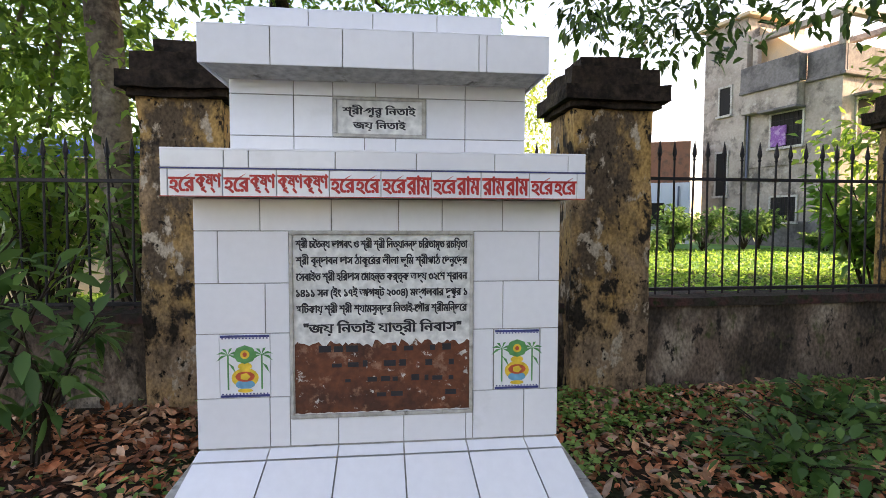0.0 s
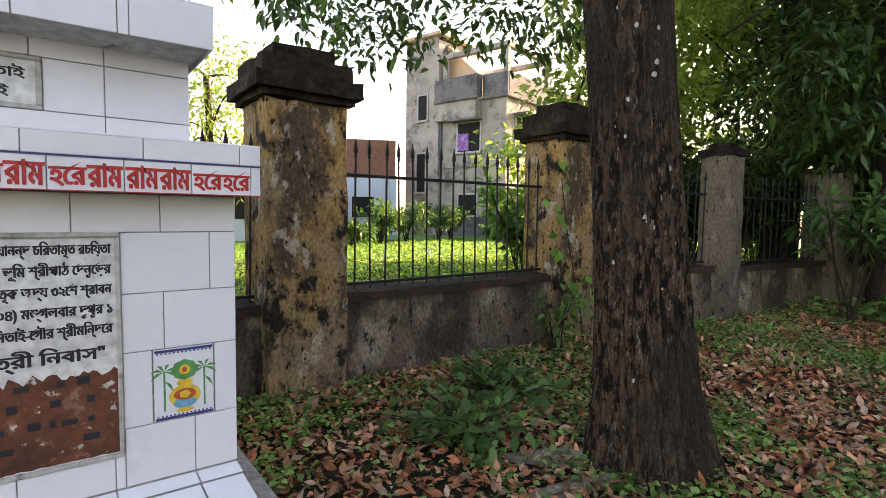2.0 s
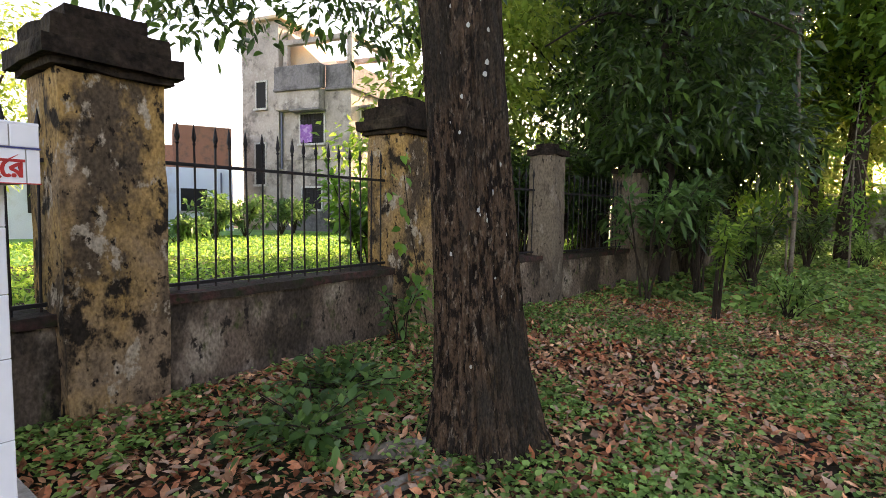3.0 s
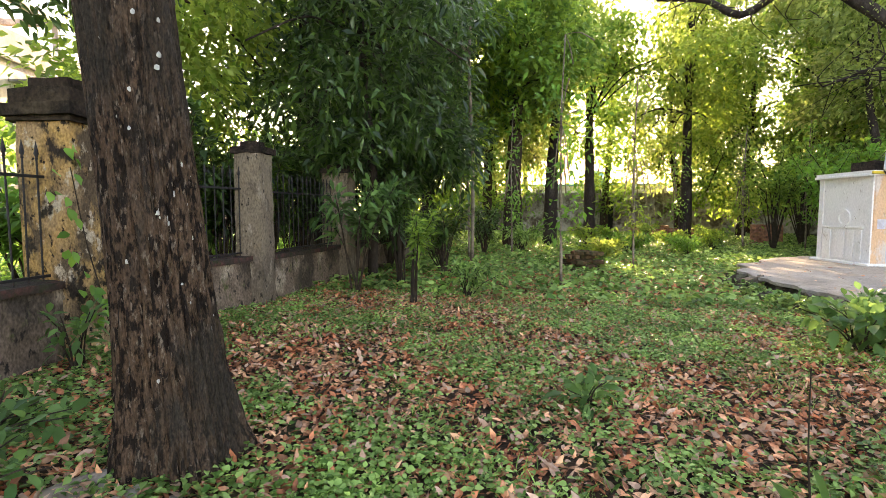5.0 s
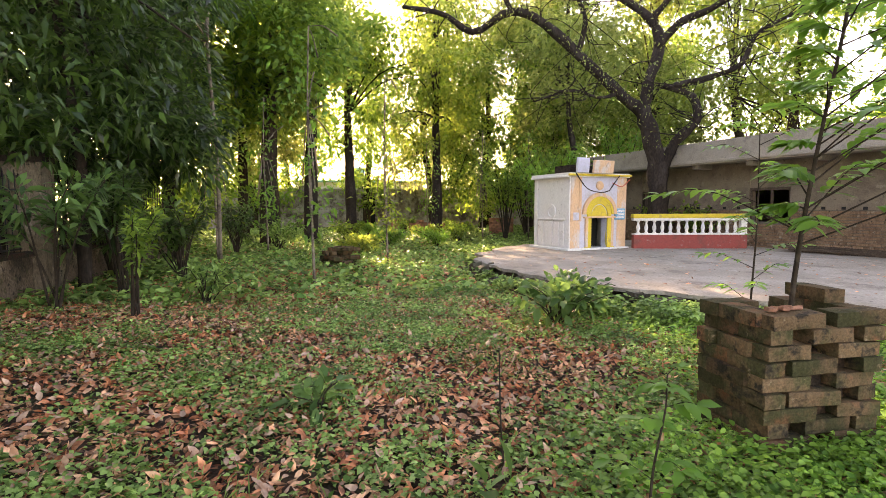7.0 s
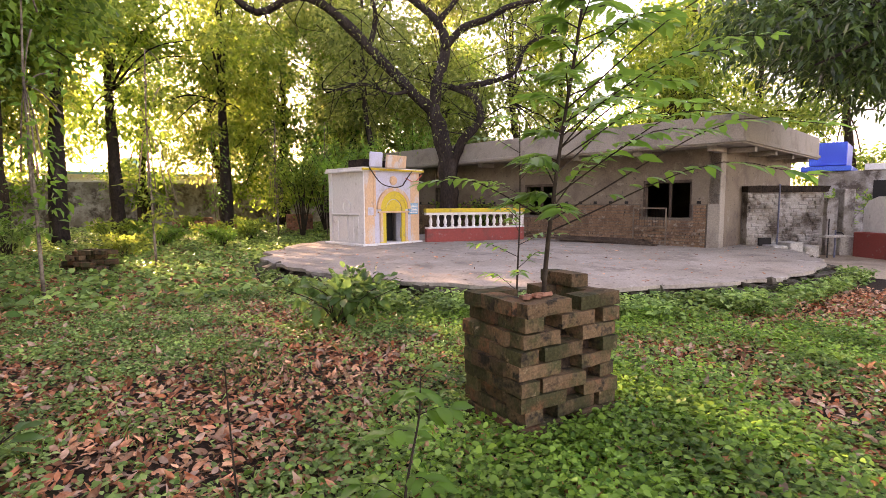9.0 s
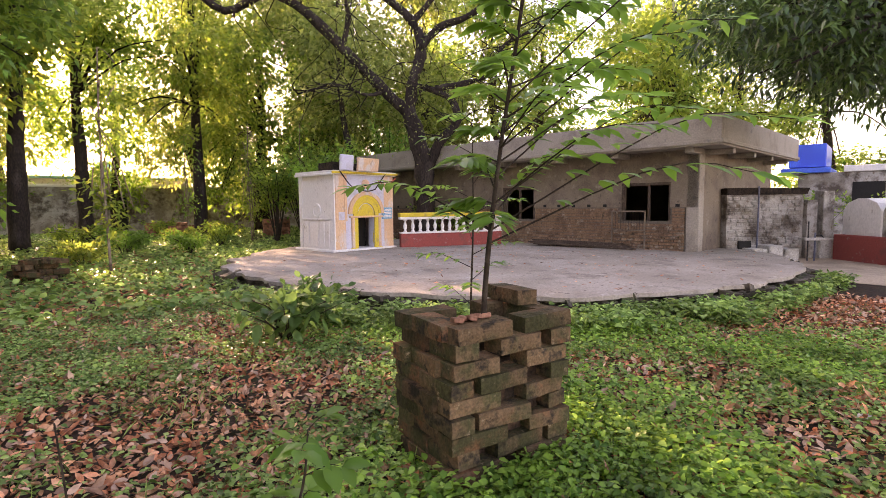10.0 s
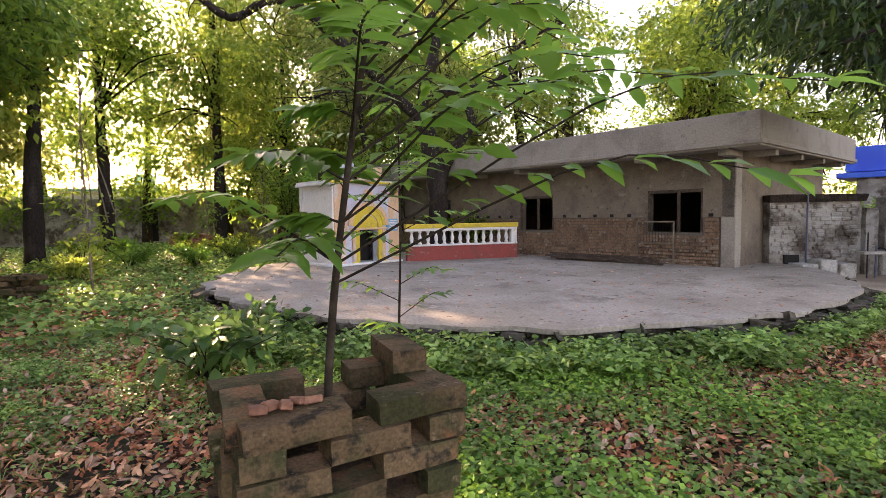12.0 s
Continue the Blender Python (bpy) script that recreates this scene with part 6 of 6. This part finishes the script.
# ---- yard by the house ----
def wash_block():
    t = thing("wash_tank", "old whitewashed brick water tank with blackened top", "tank", (6.05, -15.05, 0.02), 55)
    part("tank_body", box(-2.0, -1.3, -0.2, 0, 0, 1.5, wob=0.02, cuts=7), "white_old", t)
    part("tank_rim", box(-2.07, -1.36, 1.5, 0.05, 0.07, 1.66, wob=0.025, cuts=6), "cap", t, "blackened rim")
    part("tank_pier", box(-2.3, -0.5, -0.2, -2.02, 0.1, 1.35, wob=0.02, cuts=4), "white_old", t)
    rng = np.random.default_rng(3)
    for z in range(15):
        x = -1.97 + rng.uniform(0, 0.1)
        while x < -0.1:
            w = rng.uniform(0.15, 0.26)
            if rng.random() < 0.78:
                b = part("brick", box(x, -0.02, 0.1 + 0.09 * z, min(x + w - 0.02, -0.02), 0.018 + rng.uniform(0, 0.022), 0.18 + 0.09 * z, 0.014), "white_old", t)
                b.matrix_local = pose(0, 0, rng.normal() * 0.004, 0, rng.normal() * 0.6)
            x += w
    # no hollow here: a near-black block gives the opening its shade
    part("opening", box(-0.62, -0.02, -0.05, -0.3, 0.06, 0.36, 0.004), "dark", t)
    part("pipe", tube([(-0.75, 0.09, 0), (-0.75, 0.09, 0.8), (-0.75, 0.09, 1.7)], 0.02, 0.02, 8, 6), "pipe", t)
    for k in range(3):
        part("step_block", box(-1.5 + 0.4 * k, 0.08, -0.2, -1.15 + 0.4 * k, 0.55, 0.2 + 0.08 * (k % 2), 0.02), "cement", t)
    p = thing("yard_pillar", "white plaster post by the water tank", "post", (4.6, -17.2, 0), -35)
    part("post", box(-0.15, -0.15, -0.2, 0.15, 0.15, 1.6, 0.015), "white_old", p)
    part("post_foot", box(-0.22, -0.2, -0.2, 0.2, 0.25, 0.42, 0.02), "cement", p)
    q = thing("tap_stand", "rusty tap stand with pipe and ledge", "tap", (4.5, -16.2, -0.08), 55)
    part("pipe", tube([(0, 0, 0), (0, 0, 0.35), (0, 0, 0.68)], 0.02, 0.02, 8, 6), "pipe", q)
    part("pipe", tube([(0.18, 0, 0), (0.18, 0, 0.4), (0.18, 0, 0.95)], 0.014, 0.014, 8, 6), "iron", q)
    part("ledge", box(-0.3, -0.12, 0.5, 0.35, 0.12, 0.56, 0.01), "cement", q)
    part("spout", tube([(0, 0, 0.62), (-0.1, 0.06, 0.62), (-0.14, 0.08, 0.56)], 0.014, 0.012, 8, 6), "iron", q)
    r = thing("white_tomb", "rounded white tomb block on a red-painted base", "tomb", (3.55, -17.0, -0.08), -35)
    part("base", box(-1.4, -0.8, -0.1, 0.6, 0.5, 0.62, 0.02), "sh_red", r, "faded red painted base")
    prof = [(-0.5, 0.62), (-0.5, 1.2), (-0.38, 1.38), (-0.12, 1.48), (0.12, 1.48), (0.38, 1.38), (0.5, 1.2), (0.5, 0.62)]
    part("dome", loft([[(x, 0.35, z) for x, z in prof], [(x, -0.6, z) for x, z in prof]]), "sh_white", r)
    part("dome", loft([[(x * 0.9 - 0.95, 0.3, z) for x, z in prof], [(x * 0.9 - 0.95, -0.6, z) for x, z in prof]]), "white_old", r)
    w = thing("white_house", "white building with a blue-clad storey behind the yard", "house", (7.0, -27, 0), 10)
    part("wall", box(-9, -6, -0.3, 1.0, 0, 2.5, 0.02), "white_old", w)
    part("parapet", box(-9.1, -0.2, 2.5, -0.5, 0.08, 2.75, 0.02), "sh_white", w)
    part("blue_sheet", box(0.1, -3, 2.75, 1.4, -0.3, 3.7, 0.03), "blue", w, "bright blue sheet cladding")
    part("blue_eave", box(-0.1, -3.2, 2.5, 1.6, 0.2, 2.7, 0.02), "blue", w)
    for k in range(3):
        f = part("window", box(-7 + 2.6 * k, -0.05, 1.0, -6 + 2.6 * k, 0.02, 2.1), "dark", w)
        part("frame", box(-7.05 + 2.6 * k, -0.02, 0.93, -5.95 + 2.6 * k, 0.05, 1.0, 0.004), "cement", f)
    d = raw("road_dirt", [(x, y, gz(x, y) + 0.012 + 0.01 * noise.noise(Vector((x, y, 3)))) for y in np.linspace(-24, -12.6, 18) for x in np.linspace(-8, 5.9, 18)], [(j * 18 + i, j * 18 + i + 1, j * 18 + i + 19, j * 18 + i + 18) for j in range(17) for i in range(17)], "dirt", smooth=True)
    tagged(d, "pale bare dirt yard beside the platform", "yard", kind="structure")
    s = thing("tiled_roof_house", "house with red tiled roof behind the grove", "house", (13.5, -21, 0), 5)
    part("wall", box(-1, -4, 0, 9, 0, 3.4), "plaster", s)
    part("roof", loft([[(-1.5, 0.5, 3.3), (9.5, 0.5, 3.3), (9.5, -4.5, 3.3), (-1.5, -4.5, 3.3)], [(-1.5, -1.9, 4.7), (9.5, -1.9, 4.7), (9.5, -2.1, 4.7), (-1.5, -2.1, 4.7)]]), "roof_red", s)


wash_block()
for k, (x, y) in enumerate(((5.6, -20.5), (4.6, -21), (3.2, -20.8), (6.6, -22))):
    shrub("bush beside the dirt yard", (x, y), 1.7, 0.7, 14, 40, 0.15, "leaf_mid", 140 + k, 0.42)


# ---- far things in the grove ----
def far_things():
    w = thing("compound_wall", "long pale plastered compound wall beyond the grove", "wall", (38, -3, 0), -98)
    part("wall_body", box(-9, -0.15, -0.2, 26, 0.15, 2.55), "white_old", w)
    part("coping", box(-9.05, -0.22, 2.55, 26, 0.22, 2.68, 0.02), "sh_white", w)
    for k in range(9):
        part("pier", box(-9 + 4 * k, -0.25, -0.2, -8.6 + 4 * k, 0.25, 2.8, 0.02), "white_old", w)
    # near-black sheet on the wall paints the doorway's shade
    part("doorway", box(3.2, -0.2, 0, 4.2, -0.152, 2.0), "dark", w)
    h = thing("far_house", "low white house with teal water tank beyond the wall", "house", (46, -7, 0), -95)
    part("wall", box(-5, 0, 0, 6, 6, 3.4), "sh_white", h)
    part("roof_edge", box(-5.3, -0.4, 3.4, 6.3, 6.2, 3.6, 0.02), "teal", h)
    part("water_tank", lathe([(0.7, 3.6), (0.75, 3.8), (0.75, 4.5), (0.6, 4.8), (0.2, 4.9)], 16, (0.5, 2, 0)), "teal", h, "teal plastic water tank", smooth=True)
    # brick rings round young trees
    rng = np.random.default_rng(2)
    me = bpy.data.meshes.new("brick")
    bb = box(-0.12, -0.06, 0, 0.12, 0.06, 0.09, 0.008)
    bb.to_mesh(me)
    bb.free()
    me.materials.append(M["brick_red"])
    for x, y, r, n in ((24.5, -11.2, 0.55, 9), (27.5, -8.2, 0.9, 6), (29.5, -7.6, 0.9, 7)):
        t = thing("brick_ring", "round red brick tree guard in the grove", "tree guard", (x, y, -0.1), group="red brick tree guards")
        for c in range(n):
            m = int(2 * math.pi * r / 0.27)
            for k in range(m):
                a = 360 / m * (k + 0.5 * (c % 2))
                piece("brick", me, t, pose(0, 0, 0, 0, 0, a) @ pose(r, 0, c * 0.095, 0, 0, 90 + rng.normal() * 2))
    t = thing("brick_pile", "low pile of old mossy bricks and stones on the path", "brick pile", (13.0, -1.9, -0.1), 20)
    me2 = me.copy()
    me2.materials.clear()
    me2.materials.append(M["brick_old"])
    for k in range(70):
        c = k // 14
        piece("brick", me2, t, pose(rng.uniform(-0.45, 0.45) * (1 - 0.08 * c), rng.uniform(-0.4, 0.4) * (1 - 0.08 * c), 0.1 * c, rng.normal() * 4, rng.normal() * 4, rng.uniform(0, 180)))


far_things()


def two_storey_house():
    """Seen on its corner: x along the shaded flank, y along the front with the bay, both away from the near corner."""
    t = thing("two_storey_house", "old grey two-storey house with stained walls and roof frame", "house", (20.3, 21.6, 0), 14)
    part("wall", box(0, 0, -0.3, 8.0, 4.7, 8.0, wob=0.0), "house", t)
    part("stair_tower", box(-0.25, 4.7, -0.3, 4.0, 7.4, 12.0), "house", t)
    part("tower_slab", box(-0.55, 4.4, 12.0, 4.3, 7.7, 12.2, 0.03), "cream", t)
    part("wall_foot", box(-0.03, -0.03, -0.3, 8.03, 4.69, 1.3, 0.01), "house_band", t, "dark damp-stained wall foot")
    part("bay", box(-0.55, 1.7, 6.85, 0.0, 4.7, 8.0, 0.03), "house", t)
    part("parapet", box(-0.62, 1.6, 8.0, -0.45, 4.75, 9.25, 0.03), "house_band", t, "black-stained parapet")
    part("parapet", box(-0.45, 1.6, 8.0, -0.05, 1.76, 9.25, 0.03), "house_band", t, "black-stained parapet")
    part("parapet", box(-0.08, -0.1, 8.0, 0.08, 1.6, 9.25, 0.03), "house_band", t, "black-stained parapet")
    part("parapet", box(0.08, -0.1, 8.0, 8.1, 0.06, 9.25, 0.03), "house_band", t, "black-stained parapet")
    part("roof_ledge", box(-0.18, -0.2, 7.85, 8.2, -0.003, 8.02, 0.03), "house_band", t)
    part("roof_ledge", box(-0.16, -0.003, 7.85, -0.003, 1.6, 8.02, 0.03), "house_band", t)
    part("roof_ledge", box(-0.7, 1.55, 7.87, -0.55, 4.75, 8.02, 0.03), "house_band", t)
    for x, y in ((-0.1, -0.1), (4.4, -0.1), (-0.1, 4.2), (4.4, 4.2)):
        part("roof_post", box(x, y, 9.2, x + 0.3, y + 0.3, 10.8, 0.02), "house", t)
    part("roof_beam", box(-0.15, -0.14, 10.55, 4.8, 0.2, 10.85, 0.02), "house", t)
    part("roof_beam", box(-0.12, 0.2, 10.55, 0.22, 4.7, 10.85, 0.02), "house", t)
    part("roof_beam", box(4.4, 0.2, 10.55, 4.74, 4.7, 10.85, 0.02), "house", t)
    part("stair_roof", loft([[(0.6, 2.4, 8.0), (3.8, 2.4, 8.0), (3.8, 4.7, 8.0), (0.6, 4.7, 8.0)], [(0.6, 2.4, 9.6), (3.8, 2.4, 9.6), (3.8, 4.7, 11.6), (0.6, 4.7, 11.6)]]), "cream", t, "cream sloping stair roof")

    def window(y0, y1, z0, z1, x, grid=True, cloth=False, along="y"):
        m = Matrix.Identity(4) if along == "y" else pose(0, 0, 0, 0, 0, 90) @ Matrix.Diagonal((1, -1, 1, 1))
        # near-black box on the solid wall: the room's shade is in its colour
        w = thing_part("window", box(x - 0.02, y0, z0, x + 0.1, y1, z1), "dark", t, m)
        for f in (("frame", x - 0.07, y0 - 0.1, z1, x, y1 + 0.1, z1 + 0.1), ("sill", x - 0.18, y0 - 0.14, z0 - 0.12, x, y1 + 0.14, z0), ("frame", x - 0.06, y0 - 0.1, z0, x, y0, z1), ("frame", x - 0.06, y1, z0, x, y1 + 0.1, z1)):
            thing_part(f[0], box(*f[1:]), "cement", w, Matrix.Identity(4))
        if grid:
            for k in range(1, 7):
                q = y0 + (y1 - y0) * k / 7
                thing_part("grille_bar", box(x - 0.05, q - 0.012, z0, x - 0.025, q + 0.012, z1), "iron", w, Matrix.Identity(4))
            for k in range(1, 5):
                q = z0 + (z1 - z0) * k / 5
                thing_part("grille_bar", box(x - 0.05, y0, q - 0.012, x - 0.025, y1, q + 0.012), "iron", w, Matrix.Identity(4))
        if cloth:
            part("cloth", box(x - 0.12, y1 - 0.85, z0 + 0.05, x - 0.06, y1 - 0.05, z0 + 1.05, wob=0.05, cuts=6), "purple", w, "purple cloth hung at the grille")

    def thing_part(name, bm, mat, parent, m):
        ob = part(name, bm, mat, parent)
        ob.matrix_local = m
        return ob

    window(1.75, 3.35, 5.0, 6.65, 0.0, cloth=True)
    window(1.9, 3.2, 1.3, 2.5, -0.03)
    window(5.6, 6.3, 7.1, 8.6, -0.25, grid=False)
    window(5.7, 6.4, 2.7, 5.05, -0.25, grid=False)
    window(1.0, 2.6, 5.0, 6.9, 0.0, along="x", grid=False)
    window(5.2, 6.6, 5.0, 6.7, 0.0, along="x")
    window(1.2, 2.2, 0.2, 2.4, -0.03, along="x", grid=False)
    part("sunshade", box(-0.75, 1.6, 6.72, -0.003, 3.6, 6.84, 0.02), "house_band", t)
    part("sunshade", box(0.7, -0.8, 6.95, 2.9, -0.003, 7.08, 0.02), "house_band", t)
    part("ledge", box(-0.08, 0.003, 4.1, -0.003, 4.69, 4.25), "house", t)
    part("drain_pipe", tube([(-0.12, 4.62, 7.8), (-0.12, 4.62, 5), (-0.12, 4.62, 3.6)], 0.06, 0.06, 8, 6), "pipe", t)
    part("porch_wall", box(0.3, -1.6, -0.3, 1.0, -0.05, 1.5, 0.02), "cream", t, "sunlit low porch wall")
    part("porch_rail", tube([(0.3, -1.7, 1.5), (0.6, -1.0, 2.0), (0.9, -0.1, 2.6)], 0.06, 0.06, 6, 6), "cream", t)
    s = thing("low_house", "pale blue low house with a bare brick upper wall", "house", (13.6, 28.3, 0), -25)
    part("wall", box(-2.5, 0, 0, 3.2, 5, 3.4), "pale_blue", s)
    part("upper_wall", box(0.3, 0.4, 3.4, 3.2, 5, 5.7, wob=0.0), "brick_red", s, "bare brick unfinished storey")
    part("upper_wall", box(-0.6, 0.6, 3.4, 0.3, 5, 4.6), "brick_red", s)
    # window shade painted as a near-black box
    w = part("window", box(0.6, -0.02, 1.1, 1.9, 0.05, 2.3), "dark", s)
    part("frame", box(0.5, -0.08, 1.0, 2.0, -0.02, 1.1), "cement", w)
    part("drain_pipe", tube([(2.6, -0.06, 0), (2.6, -0.06, 1.6), (2.6, -0.06, 3.2)], 0.05, 0.05, 8, 6), "pipe", s)
    b = thing("blue_shed", "blue-painted shed behind the fence", "shed", (-5.5, 9.0, 0), 4)
    part("wall", box(-4, 0, 0, 4.2, 3, 2.3), "cream", b)
    part("roof", loft([[(-4.4, -0.5, 2.25), (4.6, -0.5, 2.25), (4.6, 3.5, 3.0), (-4.4, 3.5, 3.0)], [(-4.4, -0.5, 2.4), (4.6, -0.5, 2.4), (4.6, 3.5, 3.15), (-4.4, 3.5, 3.15)]]), "blue", b, "blue sheet roof")
    for k in range(3):
        # near-black boxes in place of shaded window openings
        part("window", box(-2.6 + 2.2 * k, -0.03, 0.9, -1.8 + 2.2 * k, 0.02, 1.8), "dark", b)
    c = thing("pale_building", "pale blue and white building across the lawn", "house", (7.5, 24, 0), -10)
    part("wall", box(-5, 0, 0, 2.5, 4, 3.2), "pale_blue", c)
    part("roof", box(-5.3, -0.3, 3.2, 2.8, 4.2, 3.45, 0.02), "sh_white", c)
    part("window", box(-1, -0.03, 1, 0.3, 0.02, 2.2), "dark", c)


two_storey_house()


# ---- ground cover ----
def scatter(name, label, cat, n, region, size, material, seed, keep, slim=0.5, lift=(0.01, 0.06), up=0.35, tilt=0.6, droop=0.3, oval=True, fold=0.15, step=0.12):
    """Leaves over the ground inside region, thinned by keep(x, y) in 0..1."""
    rng = np.random.default_rng(seed)
    x0, x1, y0, y1 = region
    nx, ny = int((x1 - x0) / step) + 2, int((y1 - y0) / step) + 2
    K, Z = np.zeros((nx, ny)), np.zeros((nx, ny))
    for i in range(nx):
        for j in range(ny):
            x, y = x0 + i * step, y0 + j * step
            Z[i, j] = gz(x, y)
            K[i, j] = keep(x, y)
    q = rng.random((n * 6, 2)) * np.array([x1 - x0, y1 - y0])
    X, Y = x0 + q[:, 0], y0 + q[:, 1]
    i, j = np.rint(q[:, 0] / step).astype(int), np.rint(q[:, 1] / step).astype(int)
    ok = rng.random(len(q)) < K[i, j]
    ok &= (X - 9.3) ** 2 + (Y + 10.4) ** 2 > 36.5
    ok &= ~((np.abs(X + 0.03) < 0.86) & (Y > 1.68) & (Y < 2.75))
    ok &= ~((np.abs(X - 2.73) < 0.33) & (np.abs(Y + 3.47) < 0.42))
    if y1 < 4:
        ok &= Y < 3.5 - np.maximum(0, X - 4) * 0.09
    u, v = q[:, 0] / step, q[:, 1] / step
    a, b = u.astype(int), v.astype(int)
    fu, fv = u - a, v - b
    zz = Z[a, b] * (1 - fu) * (1 - fv) + Z[a + 1, b] * fu * (1 - fv) + Z[a, b + 1] * (1 - fu) * fv + Z[a + 1, b + 1] * fu * fv
    P = np.stack([X, Y, zz + rng.uniform(*lift, len(q))], 1)[ok][:n]
    D = rng.normal(size=P.shape) * np.array([1, 1, 0.25]) + np.array([0, 0, up])
    N = np.array([0, 0, 1.0]) + rng.normal(size=P.shape) * tilt
    s = size * rng.uniform(0.5, 1.4, len(P))
    return tagged(blades(name, P, D, N, s, s * slim, material, droop=droop, oval=oval, fold=fold), label, cat, kind="stuff")


patch = lambda x, y, sc=1.0, o=0.0: 0.5 + 0.5 * noise.noise(Vector((x * sc, y * sc, o))) + 0.25 * noise.noise(Vector((x * sc * 3, y * sc * 3, o)))


def green_share(x, y):
    """How much of the ground the weeds hide: small patches, thick round the guard and along the platform."""
    g = 0.34 + 0.42 * noise.noise(Vector((x * 0.75, y * 0.75, 2))) + 0.55 * noise.noise(Vector((x * 2.3, y * 2.3, 5))) + 0.2 * noise.noise(Vector((x * 6, y * 6, 8)))
    for cx, cy, r, w in ((2.6, -4.1, 1.0, 0.6), (2.0, -2.7, 0.8, 0.5), (5.2, -4.9, 1.2, 0.4), (4.2, -6.3, 1.0, 0.45), (1.9, -6.4, 0.7, 0.35), (6.2, -1.7, 0.9, 0.25), (7.5, 0.6, 1.4, -0.2),
                         (4.2, -2.05, 1.0, -0.55), (4.6, -3.2, 0.7, -0.3), (2.5, -5.1, 0.5, -0.5), (2.7, -9.3, 1.3, -0.7), (3.0, -7.4, 0.6, -0.4), (1.6, -4.9, 0.5, -0.4), (3.9, 1.1, 1.0, -0.35), (6.0, 0.2, 1.0, -0.25)):
        g += w * math.exp(-((x - cx) ** 2 + (y - cy) ** 2) / (r * r))
    if y > 1.2 and x < 1.8:
        g -= 0.3
    return min(max(g, 0.03), 1.0)


lush = lambda x, y: min(1.0, max(0.0, sum(w * math.exp(-((x - cx) ** 2 + (y - cy) ** 2) / (r * r)) for cx, cy, r, w in ((2.3, -4.1, 0.9, 1.1), (1.9, -2.8, 0.8, 0.9), (4.0, -6.2, 0.9, 0.9), (5.2, -5.0, 0.8, 0.6), (2.3, -6.8, 0.8, 0.7))))) * green_share(x, y)
scatter("ground_cover", "low creeping weeds with small green leaves", "weeds", 160000, (-2.6, 9, -10, 3.5), 0.04, "cover", 1, lambda x, y: green_share(x, y) * min(1, max(0.1, (x + 1.5) / 2)), 0.72, (0.015, 0.075), 0.2, 0.35)
scatter("ground_cover", "bright green low weeds", "weeds", 30000, (0.5, 7, -9, -1.5), 0.045, "cover_bright", 2, lush, 0.7, (0.04, 0.13), 0.15, 0.35)
scatter("ground_cover", "low green weeds under the trees", "weeds", 50000, (8, 34, -16, 4), 0.12, "cover", 3, lambda x, y: (1.0 if x < 20 else 0.5) * min(1, 0.35 + green_share(x, y)), 0.66, (0.0, 0.16), 0.25, 0.5, step=0.3)
scatter("leaf_litter", "fallen dry reddish-brown leaves", "dry leaves", 82000, (-2.6, 9, -11, 3.5), 0.06, "dry", 4, lambda x, y: min(1, 1.2 - 0.75 * green_share(x, y)), 0.5, (0.006, 0.04), 0.05, 0.6, droop=-0.2, fold=0.25)
scatter("leaf_litter", "pale tan fallen leaves", "dry leaves", 16000, (-2.6, 9, -11, 3.5), 0.066, "dry_pale", 14, lambda x, y: min(1, 1.15 - 0.8 * green_share(x, y)), 0.5, (0.015, 0.05), 0.05, 0.6, droop=-0.2, fold=0.25)
scatter("leaf_litter", "fallen dry reddish-brown leaves", "dry leaves", 20000, (8, 20, -6, 3), 0.11, "dry", 5, lambda x, y: 1.1 - 0.6 * green_share(x, y), 0.45, (0.004, 0.03), 0.05, 0.4, droop=-0.15, step=0.3)
scatter("ground_cover", "green weeds along the platform edge", "weeds", 16000, (2.8, 9.5, -12.0, -4.0), 0.075, "cover", 6, lambda x, y: (1.0 if 38 < (x - 9.3) ** 2 + (y + 10.4) ** 2 < 50 else 0.0) * (1 if patch(x, y, 1.2, 7) > 0.45 else 0.15), 0.65, (0.03, 0.24), 0.2, 0.4)
scatter("grass", "lawn grass and weeds behind the fence", "grass", 60000, (-5, 24, 4.2, 22), 0.14, "cover_bright", 7, lambda x, y: 1.0 if y < 12 else 0.5, 0.35, (0.0, 0.08), 0.9, oval=False, step=0.4)
scatter("grass", "thin tufts of long grass among the litter", "grass", 4500, (1.0, 6, -3.5, 0.5), 0.13, "cover", 8, lambda x, y: min(1.0, max(0.0, (patch(x, y, 1.1, 9) - 0.5) * 1.6)), 0.05, (0.0, 0.02), 1.6, oval=False)

# paper scraps and stones
rng = np.random.default_rng(12)
for k, (x, y, s) in enumerate(((2.2, -6.6, 0.09), (3.6, -5.6, 0.08), (1.4, -5.6, 0.05), (1.0, -6.6, 0.07))):
    o = part("paper_scrap", box(-s, -s * 0.7, 0, s, s * 0.7, 0.012, wob=0.03, cuts=3, seed=k), "paper")
    o.matrix_world = pose(x, y, gz(x, y) + 0.02, 6, -5, 40 * k)
    tagged(o, "crumpled pale scrap lying on the weeds", "litter", "paper scraps")
